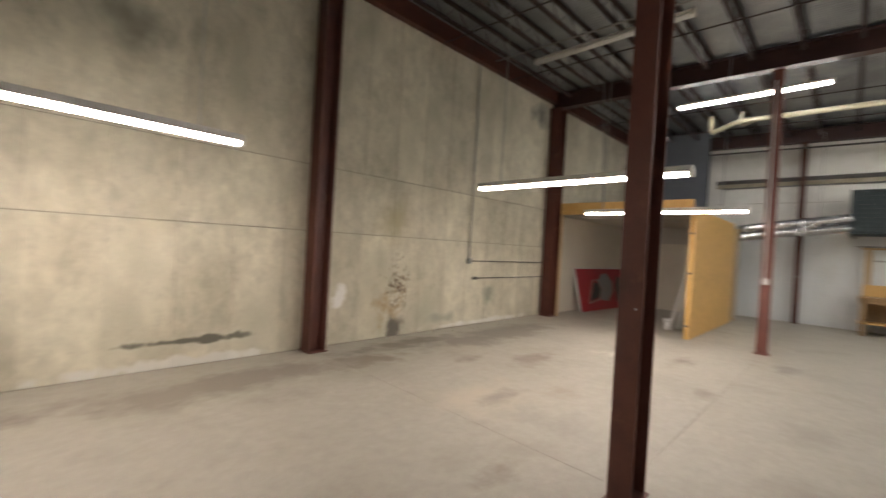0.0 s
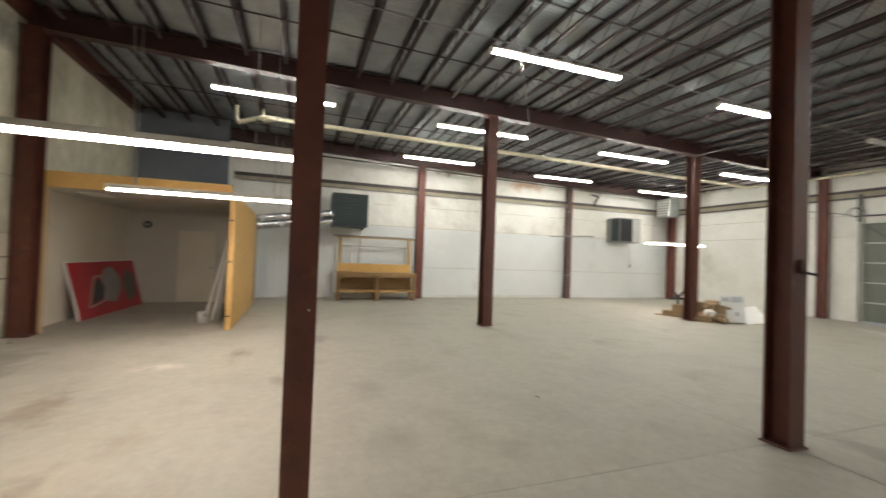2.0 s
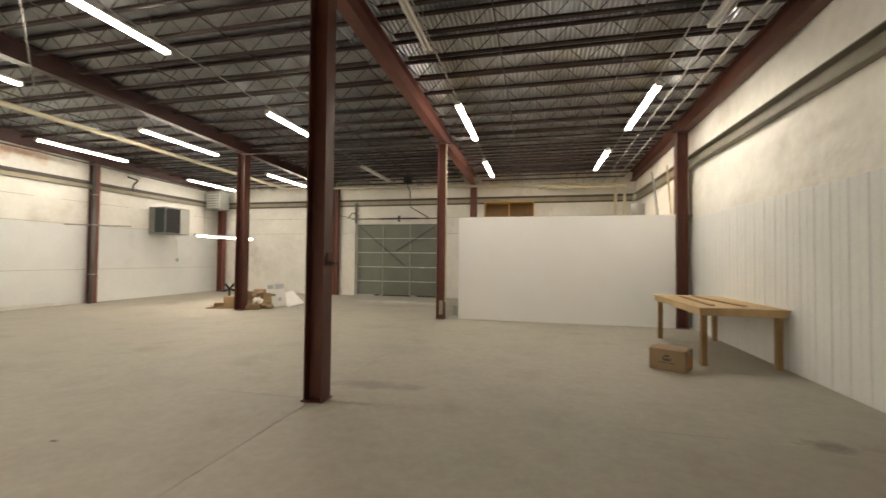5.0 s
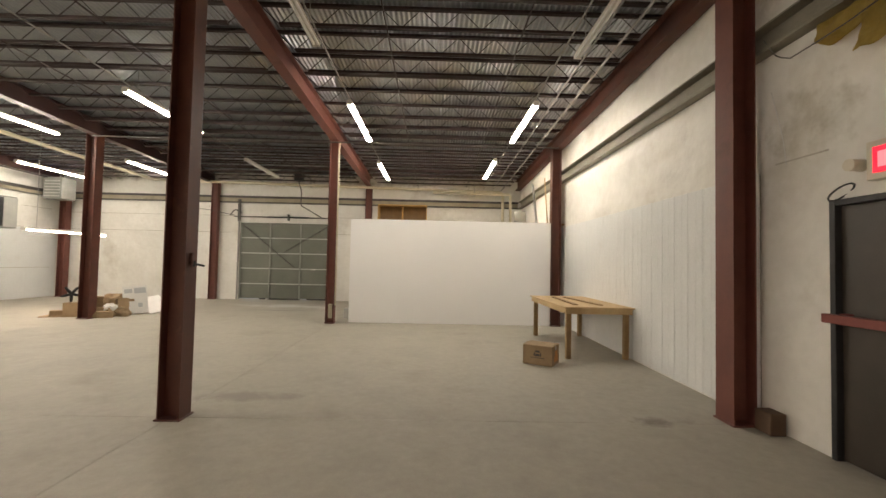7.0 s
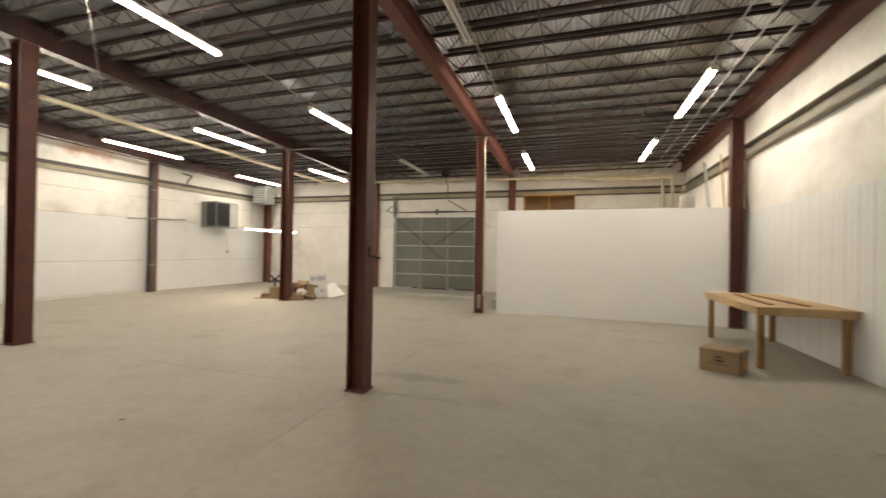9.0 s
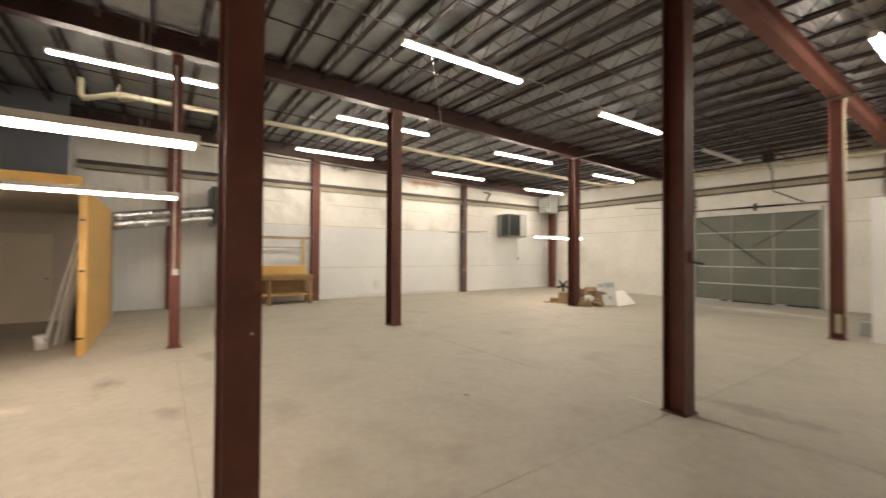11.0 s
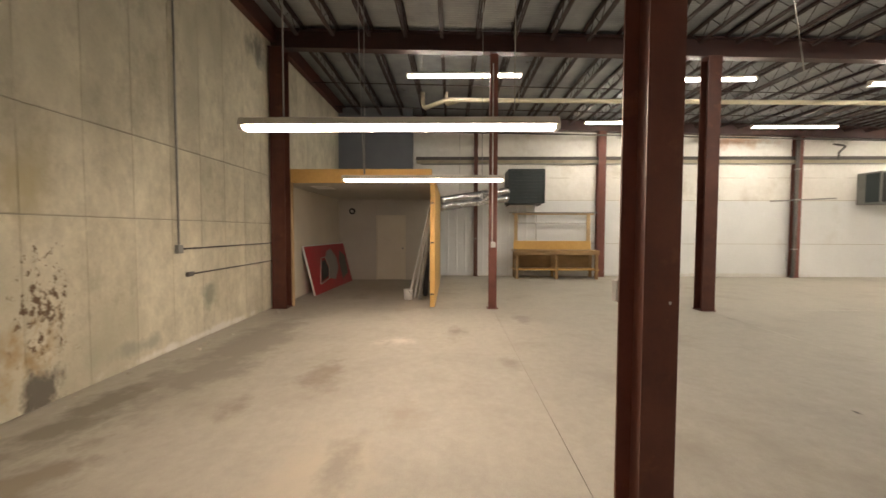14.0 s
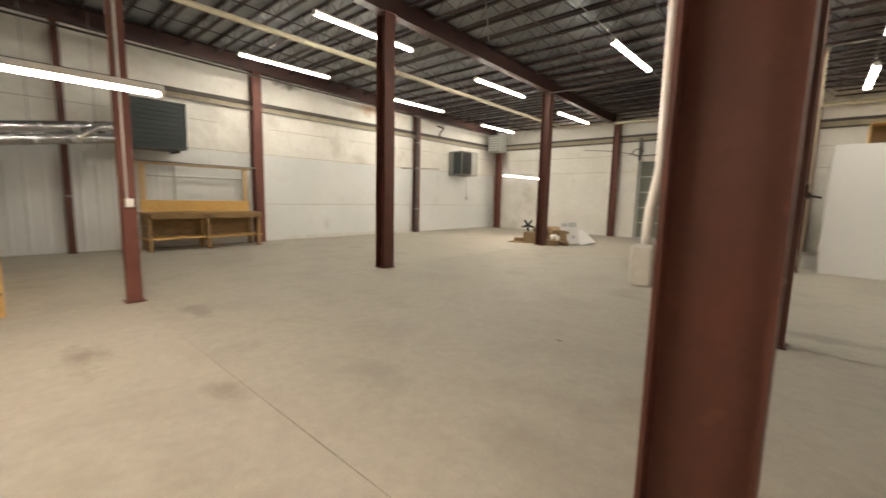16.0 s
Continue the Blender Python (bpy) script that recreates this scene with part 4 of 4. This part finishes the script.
# ---- heater and foil ducts ----
ht = empty("unit_heater", "dark green enamelled air heater high on the wall", "heater", "", "", (14.1, -0.53, 2.44))
block("case", (0, 0.95, -0.58, 0.58, 0, 1.08), HEATER, ht, bevel=0.02)
block("front_frame", [(-0.03, -0.001, -0.58, -0.53, 0, 1.08), (-0.03, -0.001, 0.53, 0.58, 0, 1.08), (-0.03, -0.001, -0.529, 0.529, 0, 0.05), (-0.03, -0.001, -0.529, 0.529, 1.03, 1.08)], HEATER, ht)
for k in range(9):
    block("louvre", (-0.024, -0.003, -0.52, 0.52, 0.09 + 0.105 * k, 0.17 + 0.105 * k), HEATER, ht, bevel=0.003)
for y in (-0.5, 0.5):
    block("bracket", (0.3, 1.05, y - 0.02, y + 0.02, -0.05, -0.002), DARKPIPE, ht)


def duct(pts, r=0.12):
    pts = [Vector(p) for p in pts]
    bm = bmesh.new()
    line = []
    for a, b in zip(pts, pts[1:]):
        line += [a.lerp(b, k / 14) for k in range(14)]
    line.append(pts[-1])
    n, rings = 16, []
    rnd = random.Random(5)
    for k, p in enumerate(line):
        d = (line[min(k + 1, len(line) - 1)] - line[max(k - 1, 0)]).normalized()
        t = d.to_track_quat("Z", "Y").to_matrix()
        rr = r * (1.0 if k % 2 else 0.96) * rnd.uniform(0.98, 1.02)
        rings.append([bm.verts.new(p + t @ Vector((rr * rnd.uniform(0.99, 1.01) * math.cos(2 * math.pi * i / n), rr * rnd.uniform(0.99, 1.01) * math.sin(2 * math.pi * i / n), 0))) for i in range(n)])
    for a, b in zip(rings, rings[1:]):
        for i in range(n):
            bm.faces.new((a[i], a[(i + 1) % n], b[(i + 1) % n], b[i])).smooth = True
    bm.faces.new(rings[0][::-1]), bm.faces.new(rings[-1])
    return tagged(part("foil_duct", bm, FOIL, None, "crinkled silver foil flexible duct running into the heater"), "", "duct", "foil ducts")


duct([(13.75, 2.2, 2.50), (13.9, 1.2, 2.66), (14.15, 0.03, 2.84)])
duct([(13.75, 2.2, 2.28), (13.9, 1.2, 2.44), (14.15, 0.03, 2.60)])
duct([(14.0, 2.2, 2.36), (14.2, 1.2, 2.52), (14.4, 0.03, 2.70)])
duct([(13.76, 1.04, 2.40), (13.76, 0.80, 2.57), (13.76, 0.55, 2.74)], 0.055)
for y in (0.6, 1.6):
    pipe("duct_strap", [(14.0, y, 2.3), (14.0, y, 5.0)], 0.006, GALV, "thin wire strap holding the foil ducts", "strap")

# ---- east wall fittings ----
av = empty("wall_air_conditioner", "grey boxed air conditioner with dark grille set in the wall", "air conditioner", "", "", (14.32, -12.38, 2.45))
block("case", (0.03, 0.83, -0.55, 0.55, 0, 1.05), VENTGREY, av, bevel=0.01)
block("grille_back", (0.012, 0.029, -0.10, 0.52, 0.06, 0.99), BLACK, av)
block("side_panel", (0.0, 0.029, -0.54, -0.105, 0.04, 1.01), GREYMETAL, av)
for k in range(12):
    block("slat", (0.0, 0.011, -0.09, 0.51, 0.08 + k * 0.076, 0.10 + k * 0.076), BLACK, av, bevel=0)
block("side_grille", (0.08, 0.52, 0.5505, 0.562, 0.06, 0.99), HEATER, av, "dark green side grille", 0)
pipe("power_cord", bend([(XE - 0.03, -12.9, 2.44), (XE - 0.03, -13.1, 2.2), (XE - 0.03, -13.15, 1.5)], 0.08), 0.008, GREYMETAL, "grey power cord running down to an outlet", "cord", 6)
e = empty("wall_outlet", "small grey wall outlet box", "outlet", "", "", (XE - 0.013, -13.15, 1.44))
block("case", (-0.05, 0, -0.05, 0.05, -0.07, 0.07), GREYMETAL, e)
uh = empty("corner_heater", "grey louvred unit heater hung high in the corner", "heater", "", "", (14.35, -14.45, 3.66))
block("case", (-0.35, 0.35, -0.3, 0.3, 0, 0.8), VENTGREY, uh, bevel=0.015)
for k in range(6):
    block("louvre", (-0.27, 0.27, 0.302, 0.325, 0.08 + 0.11 * k, 0.13 + 0.11 * k), GREYMETAL, uh)
bm = bmesh.new()
rod(bm, (0, 0, 0.8), (0, 0, zdeck(-14.45) + 0.02 - 3.66), 0.012, 8)
part("hanger_rod", bm, GALV, uh)
pipe("cross_bar", [(14.86, -8.75, 2.56), (14.86, -10.9, 2.66)], 0.022, GALV, "pale pipe fixed crosswise on a steel column", "pipe")
pipe("downpipe", bend([(14.9, -9.55, 0.03), (14.84, -9.55, 0.06), (14.84, -9.58, 0.3), (14.84, -9.58, zb(-9.6) - 0.03)], 0.06), 0.06, DARKPIPE, "black downpipe with a foot bend beside a column", "pipe")
for z in (0.95, 2.6, 3.6):
    tagged(block("pipe_clamp", (14.77, 14.91, -9.65, -9.51, z, z + 0.03), GALV, None, "pale metal pipe clamp"), "", "clamp", "pipe clamps")
tagged(block("pipe_clamp", (14.922, 14.938, 0.955, 1.105, 1.27, 1.31), GALV, None, "pale metal collar on a slender column"), "", "clamp", "pipe clamps")
pipe("roof_leader", bend([(14.7, -10.6, 4.4), (14.7, -11.0, 4.35), (15.0, -11.05, 4.2), (15.0, -11.05, 3.95)], 0.08), 0.03, DARKPIPE, "dark bent pipe below the roof edge", "pipe")

# ---- west wall fittings ----
for k, (y0, y1, z0, z1) in enumerate(((-2.50, -2.05, 3.58, 3.82), (-2.12, -1.45, 3.36, 3.84), (-1.6, -0.6, 3.36, 3.85))):
    bm = bmesh.new()
    rows0 = []
    for j in range(15):
        row = []
        for i in range(19):
            y, z = y0 + (y1 - y0) * i / 18, z1 - (z1 - z0) * j / 14
            hang = (j / 14) ** 1.5
            z -= 0.10 * hang * noise.noise(Vector((y * 5, k, 0)))
            d = 0.03 + 0.10 * hang * (0.6 + noise.noise(Vector((y * 4, z * 4, k)))) + 0.03 * noise.noise(Vector((y * 14, z * 12, k)))
            row.append(bm.verts.new((XW + max(0.02, d), y + 0.05 * noise.noise(Vector((z * 6, y * 3, k + 4))), z)))
        rows0.append(row)
    for r0, r1 in zip(rows0, rows0[1:]):
        for i in range(18):
            bm.faces.new((r0[i], r0[i + 1], r1[i + 1], r1[i])).smooth = True
    ext = bmesh.ops.solidify(bm, geom=bm.faces[:], thickness=0.025)
    tagged(part("insulation_batt", bm, BATT, None, "torn yellow fibreglass insulation hanging from the wall"), "", "insulation", "torn insulation")
pipe("loose_cable", bend([(XW + 0.12, -3.0, 3.95), (XW + 0.16, -2.75, 3.58), (XW + 0.13, -2.2, 3.62), (XW + 0.12, -1.4, 3.75)], 0.2), 0.006, DARKPIPE, "loose dark cable sagging along the wall", "cable", 6)
block("seam_strip", (XW + 0.001, XW + 0.006, -3.0, ED0 - 0.02, 2.66, 2.675), SEAM, west, bevel=0)
pipe("loose_cable", bend([(XW + 0.06, -2.98, 3.4), (XW + 0.05, -2.86, 2.9), (XW + 0.05, -2.82, 2.62)], 0.1), 0.004, WHITEPL, "thin cable hanging by the column", "cable", 6)
pipe("loose_cable", [(XW + 0.06 + 0.07 * math.cos(a), -2.28 + 0.09 * math.sin(a), 2.26 + 0.06 * math.sin(a)) for a in [0.5 * k for k in range(14)]], 0.008, BLACK, "small coil of black cable on the door frame", "cable", 6)
tagged(block("wood_block", (-3.13, -2.97, -3.06, -2.86, 0, 0.21), DARKWOOD, None, "short brown wooden block beside a column", 0.008), "", "wood block")

# ---- on top of the partition's room ----
sh = empty("open_cabinet", "open two-bay wooden cabinet lying on top of the partition room", "cabinet", "", "", (1.26, -11.0, 2.716))
for n0, d0 in (("bottom", (-0.71, 0.71, -0.2, 0.2, 0, 0.02)), ("top", (-0.71, 0.71, -0.2, 0.2, 0.53, 0.55)), ("side", (-0.71, -0.69, -0.2, 0.2, 0.021, 0.529)), ("side", (0.69, 0.71, -0.2, 0.2, 0.021, 0.529)), ("divider", (-0.01, 0.01, -0.19, 0.2, 0.021, 0.529)), ("back", (-0.689, 0.689, -0.2, -0.19, 0.021, 0.529))):
    block(n0, d0, CARDBOARD if n0 == "back" else PLY, sh, bevel=0.002)
bm = bmesh.new()
rod(bm, (-2.15, -10.7, 2.716), (-2.15, -10.7, 3.12), 0.17, 20)
bm2 = part("grey_canister", bm, GREYMETAL, None, "grey metal canister on the partition room roof")
tagged(bm2, "", "canister")
bm = bmesh.new()
box(bm, -0.2, 0.2, -0.012, 0.012, 0, 1.15, pose(-2.55, -10.35, 2.716, 6, 0, 70))
tagged(part("glass_sheet", bm, PALEPRINT, None, "pale bluish sheet leaning at the wall"), "", "sheet")
bm = bmesh.new()
box(bm, -0.25, 0.25, -0.012, 0.012, 0, 1.25, pose(-2.8, -10.15, 2.716, 4, 0, 75))
tagged(part("wood_sheet", bm, LUMBER, None, "brown wood sheet leaning at the wall"), "", "sheet")

# ---- heap by the far column ----
def carton(x, y, z, w, d, h, rz, label, open_top=False):
    e = empty("carton", label, "box", "cartons in the heap", "", (x, y, z))
    e.rotation_euler = (0, 0, radians(rz))
    t = 0.006
    block("body", [(-w / 2, w / 2, -d / 2, d / 2, 0, t), (-w / 2, -w / 2 + t, -d / 2, d / 2, t, h), (w / 2 - t, w / 2, -d / 2, d / 2, t, h), (-w / 2 + t, w / 2 - t, -d / 2, -d / 2 + t, t, h), (-w / 2 + t, w / 2 - t, d / 2 - t, d / 2, t, h)], CARDBOARD, e, bevel=0)
    for s, a in ((1, 35 if open_top else 2), (-1, 50 if open_top else 1)):
        bm = bmesh.new()
        box(bm, -w / 2 + 0.01, w / 2 - 0.01, -d / 2 if not open_top else 0, 0, 0, 0.004, pose(0, s * d / 2, h + 0.001, 0, 0, 0 if s > 0 else 180) @ pose(0, 0, 0, (-a if open_top else a * 0.3)))
        part("flap", bm, CARDBOARD, e)
    return e


carton(9.7, -9.95, 0, 0.42, 0.34, 0.36, 20, "brown cardboard carton, closed, beside a column")
carton(8.95, -10.1, 0, 0.42, 0.36, 0.24, -15, "brown cardboard carton with open flaps", True)
carton(8.85, -10.55, 0, 0.36, 0.3, 0.42, 40, "tall brown cardboard carton in a heap", True)
carton(9.2, -10.6, 0, 0.4, 0.34, 0.36, 10, "brown cardboard carton at the back of a heap")
carton(8.85, -9.85, 0, 0.35, 0.28, 0.16, 30, "low brown cardboard carton in front of a heap")
carton(9.2, -10.58, 0.362, 0.38, 0.3, 0.18, 30, "small brown carton stacked on another carton")
carton(8.74, -10.26, 0, 0.26, 0.22, 0.46, 55, "narrow tall brown carton in a heap", True)
carton(9.55, -10.35, 0, 0.42, 0.36, 0.48, -25, "dark brown cardboard carton behind a column")
carton(10.08, -9.9, 0.0505, 0.36, 0.26, 0.10, 38, "low brown cardboard carton lying on flattened sheets")
bm = bmesh.new()
box(bm, -0.3, 0.3, -0.25, 0.25, 0, 0.025, pose(10.1, -9.9, 0, 0, 0, 15))
box(bm, -0.25, 0.22, -0.2, 0.16, 0.026, 0.05, pose(10.08, -9.92, 0, 0, 0, 40))
tagged(part("flat_cardboard", bm, CARDBOARD, None, "flattened brown cardboard sheets on the floor"), "", "cardboard")
bm = bmesh.new()
bmesh.ops.create_icosphere(bm, subdivisions=3, radius=0.2)
for v in bm.verts:
    v.co *= 1 + 0.45 * noise.noise(v.co * 9)
    v.co.z = max(v.co.z * 0.7, -0.12)
ob = tagged(part("crumpled_paper", bm, WHITEPL, None, "crumpled white paper between the cartons"), "", "paper")
ob.location = (8.86, -10.02, 0.24)
ob.scale = (0.75, 0.75, 0.75)
for bx, by, bz, br, bs in ((8.98, -10.22, 0.42, 0.19, 3), (8.60, -10.12, 0.10, 0.17, 8), (9.02, -9.72, 0.07, 0.12, 12)):
    bm = bmesh.new()
    bmesh.ops.create_icosphere(bm, subdivisions=3, radius=br)
    for v in bm.verts:
        v.co *= 1 + 0.55 * noise.noise(v.co * 8 + Vector((bs, 0, 0)))
        v.co.z = max(v.co.z * 0.8, -0.55 * br)
    ob = tagged(part("crushed_bag", bm, CARDBOARD, None, "crushed brown paper bag in the heap of cartons"), "", "paper bag", "crushed bags")
    ob.location = (bx, by, bz)
for k, (px, py, rz, tilt, spin, w, h) in enumerate(((8.50, -10.49, 40, -20, -4, 0.56, 0.80), (8.08, -10.87, 40, -60, -20, 0.56, 0.78))):
    e = empty("white_panel", "white sheet lying slanted on the heap" if k else "white printed sheet leaning in the heap", "sign", "white sheets")
    e.matrix_basis = pose(px, py, 0.004 + abs(w / 2 * math.sin(radians(spin)) * math.cos(radians(tilt))), tilt, 0, 180 + rz) @ pose(0, 0, 0, 0, spin, 0)
    block("sheet", (-w / 2, w / 2, 0, 0.012, 0, h), WHITEPL, e, bevel=0.002)
    if k == 0:
        for x0, x1, z0, z1 in ((-0.24, -0.06, 0.60, 0.72), (-0.02, 0.25, 0.58, 0.74), (0.05, 0.15, 0.18, 0.30)):
            block("print_bar", (x0, x1, -0.004, -0.001, z0, z1), PALEPRINT, e, "grey unreadable print", 0)
ch = empty("chair_base", "black five-star chair base lying on the cartons", "chair base", "", "", (9.75, -10.0, 0.365))
ch.matrix_basis = pose(9.84, -9.97, 0.575, 0, 0, 38) @ pose(0, 0, 0, -82) @ pose(0, 0, -0.1, 0, 0, 18) @ Matrix.Scale(0.8, 4)
bm = bmesh.new()
rod(bm, (0, 0, 0), (0, 0, 0.22), 0.03, 10)
part("stem", bm, BLACK, ch)
for k in range(5):
    a = 2 * math.pi * k / 5
    bm = bmesh.new()
    rod(bm, (0, 0, 0.2), (0.25 * math.cos(a), 0.25 * math.sin(a), 0.26), 0.05, 8, 0.036)
    leg = part("arm", bm, BLACK, ch)
    bm = bmesh.new()
    c = Vector((0.25 * math.cos(a), 0.25 * math.sin(a), 0.28))
    rod(bm, c - Vector((0, 0.02, 0)), c + Vector((0, 0.02, 0)), 0.03, 10)
    part("castor", bm, BLACK, leg)

# ---- garage door operator, cords ----
op = empty("chain_hoist", "dark chain hoist and bent pipe above the overhead door", "hoist", "", "", (5.6, -14.8, 4.1))
bm = bmesh.new()
tube_path(bm, bend([(0, 0, 0.75), (0, 0, 0.45), (-0.1, 0, 0.2), (-0.1, 0, -0.4), (-0.9, 0.05, -0.85)], 0.08), 0.02, 8)
part("pipe", bm, DARKPIPE, op)
block("motor", (-0.15, 0.15, -0.12, 0.12, 0.55, 0.8), BLACK, op)
pipe("door_cable", bend([(8.35, -15.1, 3.3), (8.15, -15.1, 3.55), (7.9, -15.15, 3.4)], 0.1), 0.02, DARKPIPE, "bent dark conduit beside the overhead door", "conduit")
pipe("door_cable", bend([(10.3, -15.2, 3.6), (9.2, -15.15, 3.5), (8.15, -15.1, 3.3)], 0.2), 0.012, DARKPIPE, "dark cable running to the overhead door", "cable", 6)
pipe("loose_cable", bend([(6.1, -2.1, 5.2), (6.15, -2.3, 4.4), (6.1, -2.42, 3.5)], 0.3), 0.008, GALV, "loose cord hanging from the roof", "cord", 6)
pipe("loose_cable", bend([(6.9, 3.2, 5.2), (7.2, 3.25, 4.0), (7.26, 3.2, 2.42)], 0.5), 0.008, GALV, "loose white cord hanging to a low lamp", "cord", 6)
pipe("column_conduit", bend([(2.82, -9.52, 0.46), (2.82, -9.52, zb(-9.5) - 0.25), (2.78, -9.45, zb(-9.5) - 0.05)], 0.05), 0.02, PIPEPAINT, "pale conduit running up a steel column", "conduit")
# grey block fills in for the shadowed gap below the side board
tagged(block("concrete_block", (2.56, 2.80, -10.75, -10.45, 0, 0.28), GREYMETAL, None, "grey block in place of shadow beside the white partition", 0.012), "", "block")
for k in range(26):
    _r = random.Random(40 + k)
    if k < 14:
        _x, _y, _m, _n = _r.uniform(7.6, 10.6), _r.uniform(-11.2, -9.6), CARDBOARD, "cardboard_scrap"
        _l, _c = "small torn scrap of brown cardboard on the floor", "scrap"
    else:
        _x, _y, _m, _n = _r.uniform(4.2, 8.9), _r.uniform(5.05, 5.36), CRUMB, "concrete_crumb"
        _l, _c = "small crumb of broken concrete by the wall", "rubble"
    bm = bmesh.new()
    _s = _r.uniform(0.03, 0.08) if k < 14 else _r.uniform(0.012, 0.03)
    box(bm, -_s, _s, -0.6 * _s, 0.7 * _s, 0, 0.006 if k < 14 else _s, pose(_x, _y, 0.0005, 0, 0, _r.uniform(0, 180)))
    soften(bm, 0.2 * min(_s, 0.012))
    tagged(part(_n, bm, _m, None, _l), "", _c, _c + "s on the floor")
